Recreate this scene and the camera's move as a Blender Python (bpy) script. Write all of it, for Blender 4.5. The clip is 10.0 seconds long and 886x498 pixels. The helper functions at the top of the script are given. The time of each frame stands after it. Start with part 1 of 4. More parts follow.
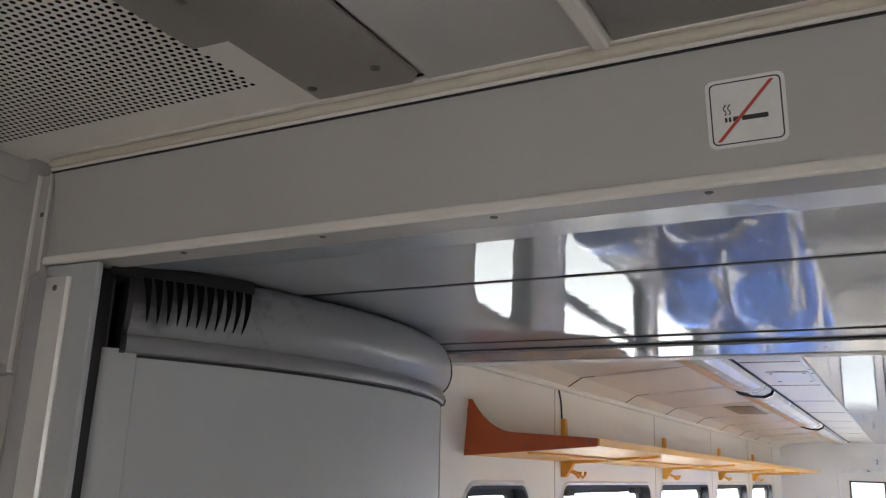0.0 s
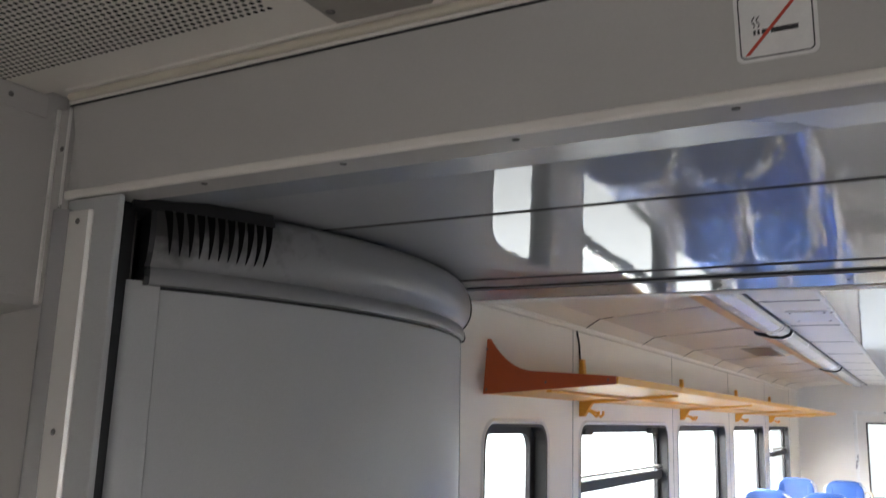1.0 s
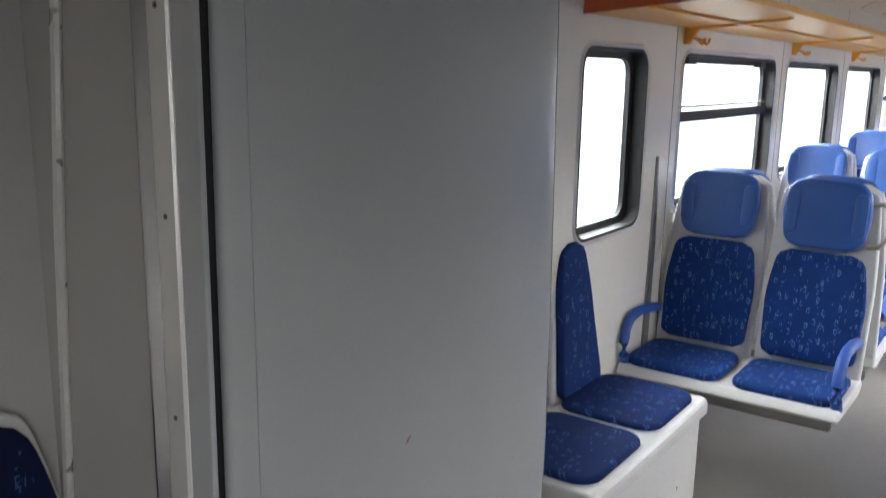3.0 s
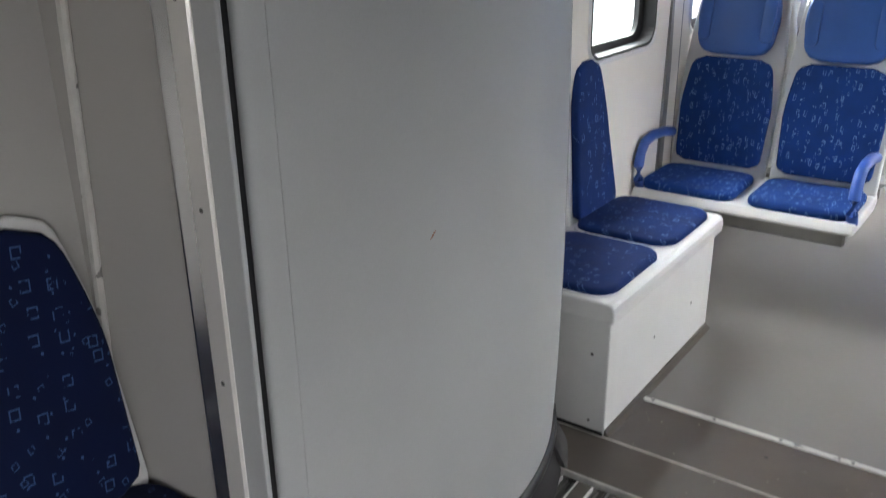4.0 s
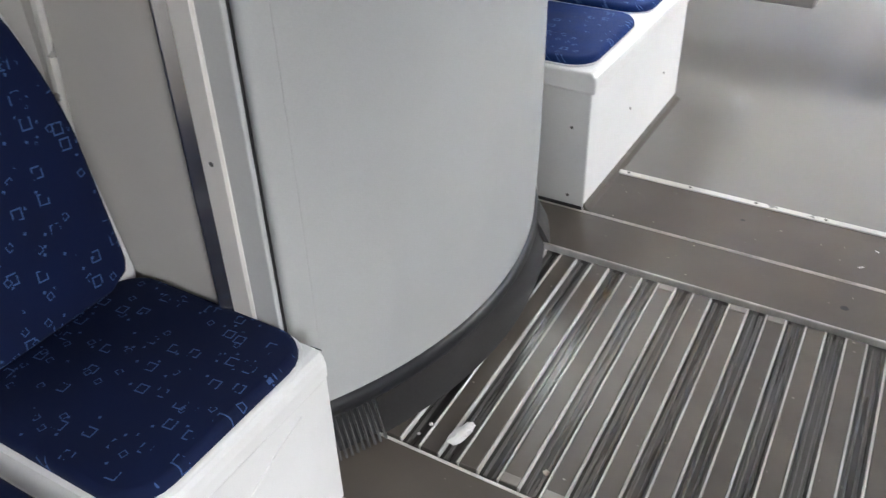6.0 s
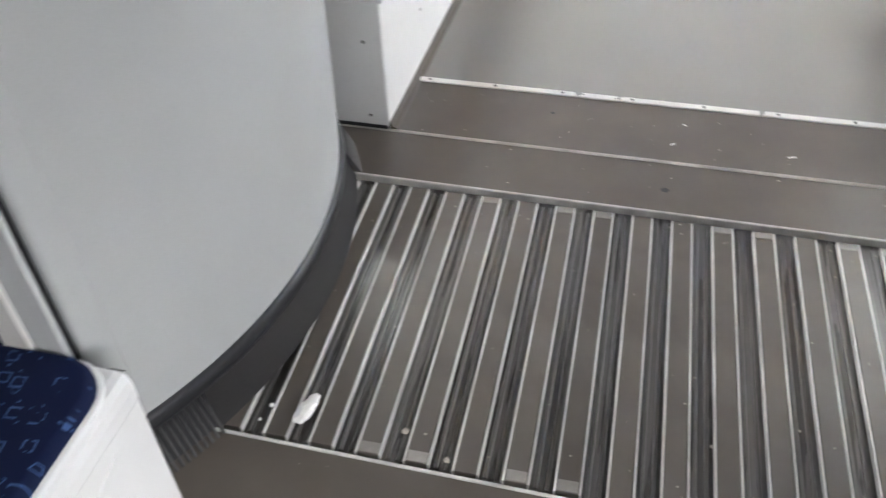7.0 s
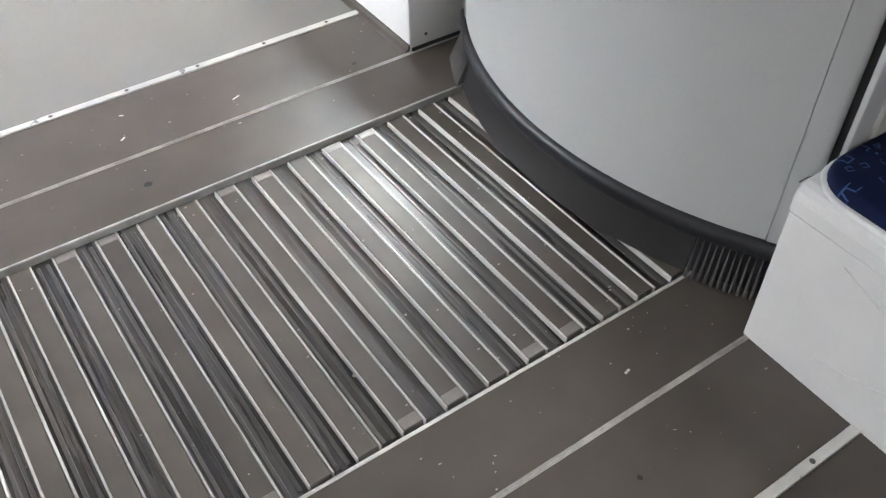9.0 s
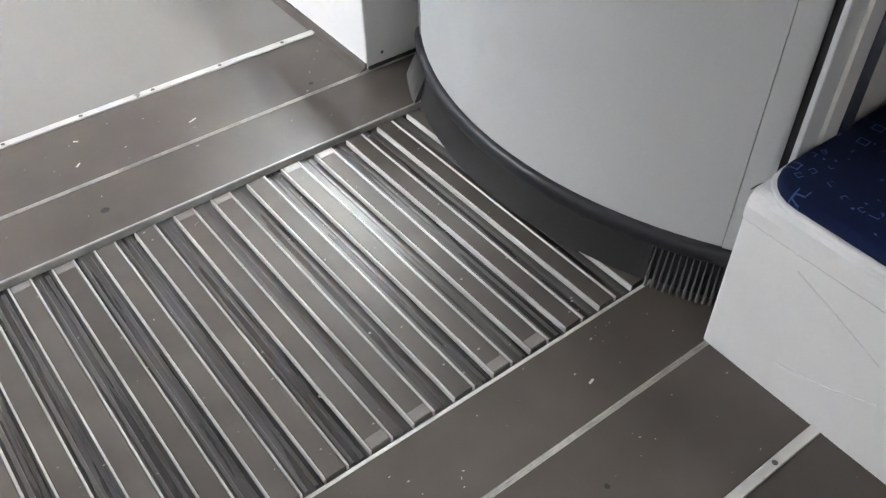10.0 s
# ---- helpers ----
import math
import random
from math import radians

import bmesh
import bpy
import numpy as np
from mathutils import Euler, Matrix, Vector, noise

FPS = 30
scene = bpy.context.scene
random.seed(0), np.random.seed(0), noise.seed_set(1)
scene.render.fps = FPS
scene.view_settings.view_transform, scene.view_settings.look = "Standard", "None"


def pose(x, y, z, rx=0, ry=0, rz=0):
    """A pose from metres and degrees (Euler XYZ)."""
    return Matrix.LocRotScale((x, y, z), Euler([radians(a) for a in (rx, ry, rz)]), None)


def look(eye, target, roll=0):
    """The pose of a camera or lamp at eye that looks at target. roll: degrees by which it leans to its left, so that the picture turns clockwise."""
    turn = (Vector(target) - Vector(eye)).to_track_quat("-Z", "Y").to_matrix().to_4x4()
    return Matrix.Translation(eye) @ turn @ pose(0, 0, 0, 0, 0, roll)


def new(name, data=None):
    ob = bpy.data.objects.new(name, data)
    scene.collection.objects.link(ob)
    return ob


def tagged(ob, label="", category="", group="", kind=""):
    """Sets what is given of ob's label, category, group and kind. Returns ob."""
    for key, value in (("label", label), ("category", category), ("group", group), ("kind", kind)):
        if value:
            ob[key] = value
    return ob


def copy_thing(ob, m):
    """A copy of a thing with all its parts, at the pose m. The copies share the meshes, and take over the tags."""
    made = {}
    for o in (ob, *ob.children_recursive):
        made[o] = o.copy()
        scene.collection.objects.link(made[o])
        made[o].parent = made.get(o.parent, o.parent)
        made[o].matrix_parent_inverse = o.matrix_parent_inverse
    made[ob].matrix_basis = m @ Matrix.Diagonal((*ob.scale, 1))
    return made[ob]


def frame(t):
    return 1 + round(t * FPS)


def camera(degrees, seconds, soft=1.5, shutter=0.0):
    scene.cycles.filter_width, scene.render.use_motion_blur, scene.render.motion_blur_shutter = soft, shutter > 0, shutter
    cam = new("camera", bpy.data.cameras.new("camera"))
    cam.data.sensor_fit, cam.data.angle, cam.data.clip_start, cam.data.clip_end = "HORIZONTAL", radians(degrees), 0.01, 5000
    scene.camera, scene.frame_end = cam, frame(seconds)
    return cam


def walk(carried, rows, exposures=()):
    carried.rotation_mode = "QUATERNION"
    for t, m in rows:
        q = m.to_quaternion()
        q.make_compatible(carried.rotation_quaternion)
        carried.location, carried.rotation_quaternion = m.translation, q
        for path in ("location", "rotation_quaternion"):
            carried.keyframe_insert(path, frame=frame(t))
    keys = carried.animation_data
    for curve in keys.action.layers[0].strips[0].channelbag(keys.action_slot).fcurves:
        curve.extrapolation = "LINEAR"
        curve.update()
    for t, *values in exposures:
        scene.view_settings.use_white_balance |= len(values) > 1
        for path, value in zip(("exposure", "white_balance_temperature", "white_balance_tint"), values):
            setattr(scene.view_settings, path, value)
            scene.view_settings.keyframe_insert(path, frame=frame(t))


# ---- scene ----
cam = camera(55.4, 10.0, soft=1.25, shutter=0.4)
PATH = [
    (0, (0.146, -1.596, 1.983), (-0.778, 0.106, 2.483), 2.1),
    (0.5, (0.142, -1.593, 1.971), (-0.792, 0.109, 2.452), 2.1),
    (1, (0.135, -1.589, 1.952), (-0.832, 0.12, 2.333), 1.8),
    (1.5, (0.129, -1.581, 1.924), (-0.91, 0.114, 2.142), 1.5),
    (2, (0.117, -1.57, 1.885), (-0.973, 0.107, 1.908), 1.2),
    (2.5, (0.107, -1.563, 1.838), (-1.017, 0.078, 1.634), 1.2),
    (3, (0.13, -1.568, 1.802), (-1.005, 0.026, 1.391), 1.0),
    (4.5, (0.09, -1.611, 1.602), (-0.964, -0.158, 0.718), -1.9),
    (5, (0.071, -1.62, 1.57), (-0.939, -0.232, 0.544), -2.8),
    (6.3, (-0.060, -1.608, 1.558), (-0.797, -0.188, 0.372), -1.8),
    (6.5, (-0.072, -1.572, 1.556), (-0.705, -0.143, 0.332), -2.0),
    (6.8, (-0.103, -1.473, 1.550), (-0.611, -0.028, 0.232), -2.8),
    (7, (-0.132, -1.400, 1.527), (-0.533, 0.002, 0.189), -2.7),
    (7.2, (-0.131, -1.337, 1.517), (-0.433, 0.081, 0.145), -3.0),
    (7.5, (-0.146, -1.280, 1.493), (-0.178, 0.122, 0.083), -1.9),
    (7.7, (-0.172, -1.263, 1.488), (-0.019, 0.148, 0.022), -1.3),
    (8, (-0.239, -1.264, 1.458), (0.171, 0.078, 0.032), -1.2),
    (8.5, (-0.31, -1.27, 1.475), (0.366, -0.049, 0.043), -0.3),
    (9, (-0.306, -1.282, 1.472), (0.458, -0.109, 0.044), -1.1),
    (9.5, (-0.307, -1.289, 1.472), (0.503, -0.141, 0.048), -0.8),
    (10, (-0.301, -1.289, 1.479), (0.545, -0.143, 0.075), -0.6),
]
EXPO = [(0, 0.26, 6600, 12.5), (1, 0.0, 6600, 12.5), (2, -0.2, 6550, 12.5), (3, -0.48, 6370, 11), (4.5, 0.06, 6390, 10), (5, 0.33, 6370, 10), (6.5, 0.52, 6330, 10.5), (7.5, 0.58, 6320, 10.5), (8.5, 0.75, 6310, 10.5), (10, 0.82, 6300, 10.5)]
walk(cam, [(t, look(eye, target, roll)) for t, eye, target, roll in PATH],
     exposures=EXPO)

# ---- world and light ----
world = bpy.data.worlds.new("world")
scene.world = world
world.use_nodes = True
wn = world.node_tree
sky = wn.nodes.new("ShaderNodeTexSky")
sky.sky_type, sky.sun_disc = "NISHITA", False
sky.sun_elevation, sky.sun_rotation, sky.air_density, sky.dust_density = radians(40), radians(250), 1.0, 6.0
wn.links.new(sky.outputs[0], wn.nodes["Background"].inputs[0])
wn.nodes["Background"].inputs[1].default_value = 0.12

sun = new("sun", bpy.data.lights.new("sun", "SUN"))
sun.data.energy, sun.data.angle, sun.data.color = 0.8, radians(15), (1.0, 0.96, 0.9)
sun.matrix_world = look((-6, 3, 6), (0, 3, 0))


def daylight(name, side, y, ly, power, z=2.75):
    """Overcast sky over the windows of one side: light falls in from outside and above."""
    lamp = new(name, bpy.data.lights.new(name, "AREA"))
    lamp.data.shape, lamp.data.size, lamp.data.size_y, lamp.data.energy = "RECTANGLE", ly, 1.8, power
    lamp.data.color = (0.985, 0.98, 0.985)
    lamp.matrix_world = look((side * 2.75, y, z), (0, y, 0.5))
    return lamp


daylight("sky_light_far_left", -1, 5.95, 9.6, 2500)
daylight("sky_light_far_right", 1, 5.95, 9.6, 2500)
# Nearer pair lights through added openings out of view, power tuned per side.
daylight("sky_light_near_left", -1, -3.40, 1.2, 15)
daylight("sky_light_near_right", 1, -2.90, 2.4, 560, 2.65)


# ---- materials ----
def material(name, color, rough=0.5, metal=0.0, vary=0.12, scale=6.0, grain=120.0, bump=0.04, stain=None, coat=0.0, spec=0.5, random_tone=0.0, stretch=None, spread=0.09):
    m = bpy.data.materials.new(name)
    m.use_nodes = True
    t = m.node_tree
    b = t.nodes["Principled BSDF"]
    b.inputs["Roughness"].default_value, b.inputs["Metallic"].default_value = rough, metal
    b.inputs["Coat Weight"].default_value, b.inputs["Coat Roughness"].default_value = coat, 0.08
    b.inputs["Specular IOR Level"].default_value = spec
    co = t.nodes.new("ShaderNodeTexCoord")
    big = t.nodes.new("ShaderNodeTexNoise")
    big.inputs["Scale"].default_value, big.inputs["Detail"].default_value = scale, 5
    small = t.nodes.new("ShaderNodeTexNoise")
    small.inputs["Scale"].default_value, small.inputs["Detail"].default_value = grain, 3
    ramp = t.nodes.new("ShaderNodeValToRGB")
    e = ramp.color_ramp.elements
    dark = stain or tuple(c * (1 - vary) for c in color)
    light = tuple(min(1, c * (1 + vary * 0.5)) for c in color)
    e[0].position, e[1].position = 0.3, 0.7
    e[0].color, e[1].color = (*dark, 1), (*light, 1)
    mix = t.nodes.new("ShaderNodeMath")
    mix.operation = "MULTIPLY_ADD"
    mix.inputs[1].default_value = 0.25
    half = t.nodes.new("ShaderNodeMath")
    half.operation = "MULTIPLY"
    half.inputs[1].default_value = 0.75
    where = co.outputs["Object"]
    if stretch:
        mp = t.nodes.new("ShaderNodeMapping")
        mp.inputs["Scale"].default_value = stretch
        t.links.new(where, mp.inputs[0])
        where = mp.outputs[0]
    for n in (big, small):
        t.links.new(where, n.inputs["Vector"])
    t.links.new(big.outputs[0], half.inputs[0])
    t.links.new(small.outputs[0], mix.inputs[0])
    t.links.new(half.outputs[0], mix.inputs[2])
    t.links.new(mix.outputs[0], ramp.inputs[0])
    tone = ramp.outputs[0]
    if random_tone:
        info = t.nodes.new("ShaderNodeObjectInfo")
        hsv = t.nodes.new("ShaderNodeHueSaturation")
        rng = t.nodes.new("ShaderNodeMapRange")
        rng.inputs[3].default_value, rng.inputs[4].default_value = 1 - random_tone, 1 + random_tone
        t.links.new(info.outputs["Random"], rng.inputs[0])
        t.links.new(rng.outputs[0], hsv.inputs["Value"])
        t.links.new(tone, hsv.inputs["Color"])
        tone = hsv.outputs[0]
    t.links.new(tone, b.inputs["Base Color"])
    rr = t.nodes.new("ShaderNodeMapRange")
    rr.inputs[3].default_value, rr.inputs[4].default_value = max(0.015, rough - spread), min(1, rough + spread)
    t.links.new(big.outputs[0], rr.inputs[0])
    t.links.new(rr.outputs[0], b.inputs["Roughness"])
    bp = t.nodes.new("ShaderNodeBump")
    bp.inputs["Strength"].default_value, bp.inputs["Distance"].default_value = bump, 0.004
    t.links.new(small.outputs[0], bp.inputs["Height"])
    t.links.new(bp.outputs[0], b.inputs["Normal"])
    return m


def fabric(name, base, mark, size, share, across=1, tall=1.0):
    """Woven seat cover: dark blue with scattered small square outlines and dashes."""
    m = material(name, base, rough=0.85, vary=0.25, scale=9, grain=700, bump=0.25, spec=0.2)
    t = m.node_tree
    b = t.nodes["Principled BSDF"]
    ramp_out = b.inputs["Base Color"].links[0].from_socket
    co = t.nodes.new("ShaderNodeTexCoord")
    last = ramp_out
    # the cloth runs over the seat and up the back: one way across, one way along the slope
    sep0, add0, flat = t.nodes.new("ShaderNodeSeparateXYZ"), t.nodes.new("ShaderNodeMath"), t.nodes.new("ShaderNodeCombineXYZ")
    t.links.new(co.outputs["Object"], sep0.inputs[0])
    t.links.new(sep0.outputs[1 - across], add0.inputs[0])
    t.links.new(sep0.outputs[2], add0.inputs[1])
    t.links.new(sep0.outputs[across], flat.inputs[0])
    squash = t.nodes.new("ShaderNodeMath")
    squash.operation, squash.inputs[1].default_value = "MULTIPLY", tall
    t.links.new(add0.outputs[0], squash.inputs[0])
    t.links.new(squash.outputs[0], flat.inputs[1])
    for turn, sc, lo, hi, cut in ((0.12, size, 0.135, 0.185, share), (-0.3, size * 1.5, 0.12, 0.17, share * 0.4), (0.5, size * 2.9, 0.0, 0.14, share * 0.22)):
        mp = t.nodes.new("ShaderNodeMapping")
        mp.inputs["Rotation"].default_value = (0, 0, turn)
        mp.inputs["Location"].default_value = (turn * 7, turn * 3, turn)
        vo = t.nodes.new("ShaderNodeTexVoronoi")
        vo.voronoi_dimensions, vo.distance = "2D", "CHEBYCHEV"
        vo.inputs["Scale"].default_value, vo.inputs["Randomness"].default_value = sc, 0.55
        t.links.new(flat.outputs[0], mp.inputs[0])
        t.links.new(mp.outputs[0], vo.inputs["Vector"])
        a = t.nodes.new("ShaderNodeMath"); a.operation = "GREATER_THAN"; a.inputs[1].default_value = lo
        c = t.nodes.new("ShaderNodeMath"); c.operation = "LESS_THAN"; c.inputs[1].default_value = hi
        d = t.nodes.new("ShaderNodeMath"); d.operation = "LESS_THAN"; d.inputs[1].default_value = cut
        sep = t.nodes.new("ShaderNodeSeparateColor")
        brk = t.nodes.new("ShaderNodeTexNoise"); brk.inputs["Scale"].default_value = sc * 2.2
        bk = t.nodes.new("ShaderNodeMath"); bk.operation = "GREATER_THAN"; bk.inputs[1].default_value = 0.46
        t.links.new(flat.outputs[0], brk.inputs["Vector"])
        t.links.new(brk.outputs[0], bk.inputs[0])
        t.links.new(vo.outputs["Distance"], a.inputs[0]); t.links.new(vo.outputs["Distance"], c.inputs[0])
        t.links.new(vo.outputs["Color"], sep.inputs[0]); t.links.new(sep.outputs[0], d.inputs[0])
        prod = a.outputs[0]
        for o in (c, d, bk):
            mu = t.nodes.new("ShaderNodeMath"); mu.operation = "MULTIPLY"
            t.links.new(prod, mu.inputs[0]); t.links.new(o.outputs[0], mu.inputs[1])
            prod = mu.outputs[0]
        fade = t.nodes.new("ShaderNodeMath"); fade.operation = "MULTIPLY"; fade.inputs[1].default_value = 0.75
        t.links.new(prod, fade.inputs[0])
        mx = t.nodes.new("ShaderNodeMix"); mx.data_type = "RGBA"
        t.links.new(fade.outputs[0], mx.inputs[0]); t.links.new(last, mx.inputs[6])
        mx.inputs[7].default_value = (*mark, 1)
        last = mx.outputs[2]
    t.links.new(last, b.inputs["Base Color"])
    return m


def pane_material():
    m = bpy.data.materials.new("window_glass")
    m.use_nodes = True
    t = m.node_tree
    t.nodes.remove(t.nodes["Principled BSDF"])
    clear, gloss, mx = (t.nodes.new("ShaderNode" + n) for n in ("BsdfTransparent", "BsdfGlossy", "MixShader"))
    clear.inputs[0].default_value = (0.94, 0.97, 0.96, 1)
    gloss.inputs["Roughness"].default_value = 0.02
    mx.inputs[0].default_value = 0.05
    t.links.new(clear.outputs[0], mx.inputs[1])
    t.links.new(gloss.outputs[0], mx.inputs[2])
    t.links.new(mx.outputs[0], t.nodes["Material Output"].inputs[0])
    return m


PAINT = material("grey_painted_panel", (0.47, 0.455, 0.43), rough=0.5, vary=0.07, scale=2.2, grain=260, bump=0.02)
WHITE = material("off_white_wall_laminate", (0.80, 0.762, 0.705), rough=0.42, vary=0.06, scale=2.0, grain=240, bump=0.02)
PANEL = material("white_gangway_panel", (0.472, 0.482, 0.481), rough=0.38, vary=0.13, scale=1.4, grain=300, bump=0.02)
SHELL = material("white_seat_shell_plastic", (0.735, 0.735, 0.73), rough=0.35, vary=0.07, scale=4, grain=200, bump=0.02)
GLOSS = material("glossy_grey_ceiling_laminate", (0.37, 0.385, 0.40), rough=0.03, vary=0.05, scale=3, grain=8, bump=0.10, spec=0.44, spread=0.015)
SATIN = material("satin_grey_laminate", (0.36, 0.38, 0.405), rough=0.26, vary=0.05, scale=3, grain=60, bump=0.01, spec=0.6)
MIRRORCEIL = material("polished_ceiling_sheet", (0.46, 0.49, 0.53), rough=0.045, metal=0.4, vary=0.05, scale=3, grain=9, bump=0.25, spread=0.02)
ALU = material("brushed_aluminium", (0.80, 0.785, 0.75), rough=0.30, metal=0.55, vary=0.15, scale=14, grain=400, bump=0.03)
COVER = material("pale_anodised_cover", (0.82, 0.80, 0.76), rough=0.38, metal=0.35, vary=0.05, scale=3, grain=300, bump=0.02)
CHROME = material("polished_aluminium_corner", (0.62, 0.62, 0.63), rough=0.2, metal=0.95, vary=0.1, scale=5, grain=300, bump=0.02)
STEEL = material("dull_steel_plate", (0.33, 0.325, 0.31), rough=0.36, metal=0.75, vary=0.12, scale=5, grain=350, bump=0.03)
TRIM = material("cream_plastic_trim", (0.66, 0.60, 0.49), rough=0.4, vary=0.1, scale=10, grain=160, bump=0.03)
RIB = material("worn_grey_rubber_rib", (0.088, 0.086, 0.085), rough=0.5, vary=0.3, scale=20, grain=160, bump=0.06)
RUBBER = material("black_rubber", (0.022, 0.022, 0.024), rough=0.6, vary=0.3, scale=9, grain=150, bump=0.08)
SKIRT = material("grey_rubber_skirt", (0.026, 0.025, 0.025), rough=0.46, vary=0.55, scale=5, grain=130, bump=0.08, spread=0.16)
# Grey-brown of the soft shadow in the gap beside the edging.
GAP_SHADE = material("grey_gap_shade", (0.095, 0.088, 0.080), rough=0.7, vary=0.4, scale=5, grain=150, bump=0.06)
LIP = material("dark_rubber_lip", (0.022, 0.023, 0.026), rough=0.38, vary=0.3, scale=9, grain=160, bump=0.06)
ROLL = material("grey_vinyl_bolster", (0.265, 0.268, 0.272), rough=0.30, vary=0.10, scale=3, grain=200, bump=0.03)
VINYL = material("brown_grey_floor_vinyl", (0.095, 0.0805, 0.067), rough=0.37, vary=0.34, scale=4.2, grain=420, bump=0.06, spec=0.58)
# Paler than VINYL: grazing window glare is put into this base colour.
LINO = material("glare_toned_floor_vinyl", (0.200, 0.190, 0.177), rough=0.36, vary=0.12, scale=2.4, grain=420, bump=0.05)
SLAT = material("bronze_anodised_slat", (0.122, 0.108, 0.094), rough=0.38, metal=0.25, vary=0.26, scale=7, grain=500, bump=0.05, random_tone=0.12, spec=0.5)
GROOVE = material("dark_worn_steel_groove", (0.118, 0.113, 0.108), rough=0.28, metal=0.4, vary=0.5, scale=30, grain=140, bump=0.03, stretch=(1, 0.05, 1))
RIDGE = material("worn_steel_ridge", (0.160, 0.153, 0.147), rough=0.30, metal=0.4, vary=0.45, scale=30, grain=140, bump=0.03, stretch=(1, 0.05, 1))
BEAD = material("worn_seam_metal", (0.60, 0.57, 0.53), rough=0.36, metal=0.3, vary=0.45, scale=11, grain=120, bump=0.05)
EDGE = material("bright_worn_metal_edge", (0.68, 0.665, 0.64), rough=0.40, metal=0.25, vary=0.35, scale=16, grain=300, bump=0.04, stretch=(1, 0.3, 1))
CAP = material("grey_metal_end_cap", (0.33, 0.31, 0.285), rough=0.36, metal=0.3, vary=0.2, scale=20, grain=300, bump=0.04, random_tone=0.2)
# One bench cloth in two tones; the far copy has its daylight mixed in.
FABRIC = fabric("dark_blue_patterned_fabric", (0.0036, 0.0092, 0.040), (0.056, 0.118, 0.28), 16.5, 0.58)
FABRIC_LIT = fabric("lit_bench_fabric", (0.0085, 0.030, 0.135), (0.11, 0.21, 0.46), 17, 0.5)
FABRIC2 = fabric("blue_speckled_fabric", (0.012, 0.050, 0.22), (0.24, 0.40, 0.72), 30, 0.55, across=0, tall=0.42)
BLUE = material("mid_blue_vinyl_headrest", (0.042, 0.130, 0.43), rough=0.42, vary=0.14, scale=6, grain=300, bump=0.05)
BLUEPL = material("blue_plastic_armrest", (0.035, 0.10, 0.40), rough=0.38, vary=0.12, scale=8, grain=200, bump=0.03)
RED = material("red_orange_painted_steel", (0.47, 0.085, 0.018), rough=0.38, vary=0.1, scale=8, grain=200, bump=0.02)
ORANGE = material("orange_yellow_painted_steel", (0.84, 0.40, 0.045), rough=0.35, vary=0.1, scale=8, grain=200, bump=0.02)
SCREW = material("dull_screw_metal", (0.16, 0.155, 0.15), rough=0.4, metal=0.6, vary=0.3, scale=40, grain=300)
HOLE = material("dark_hole", (0.008, 0.008, 0.008), rough=0.9, vary=0.2, spec=0.05)
PLATE = material("worn_brownish_steel_plate", (0.33, 0.31, 0.275), rough=0.36, metal=0.5, vary=0.2, scale=3, grain=250, bump=0.03)
PAPER = material("white_paper", (0.80, 0.79, 0.77), rough=0.8, vary=0.1, scale=30, grain=300, bump=0.1)
INK = material("black_print", (0.025, 0.025, 0.028), rough=0.5, vary=0.1)
REDINK = material("red_print", (0.55, 0.07, 0.04), rough=0.5, vary=0.1)
LENS = material("lamp_diffuser_plastic", (0.80, 0.79, 0.76), rough=0.25, vary=0.05, scale=5)
LAMPTRIM = material("cream_lamp_side", (0.72, 0.46, 0.21), rough=0.35, vary=0.08, scale=5)
CRUMB = material("pale_crumbs", (0.50, 0.46, 0.40), rough=0.8, vary=0.3, scale=60)
MARK = material("reddish_scuff", (0.36, 0.17, 0.11), rough=0.6, vary=0.3, scale=80)
GLASS = pane_material()
CEIL = material("pale_grey_ceiling_sheet", (0.81, 0.77, 0.705), rough=0.45, vary=0.06, scale=2.0, grain=240, bump=0.02)


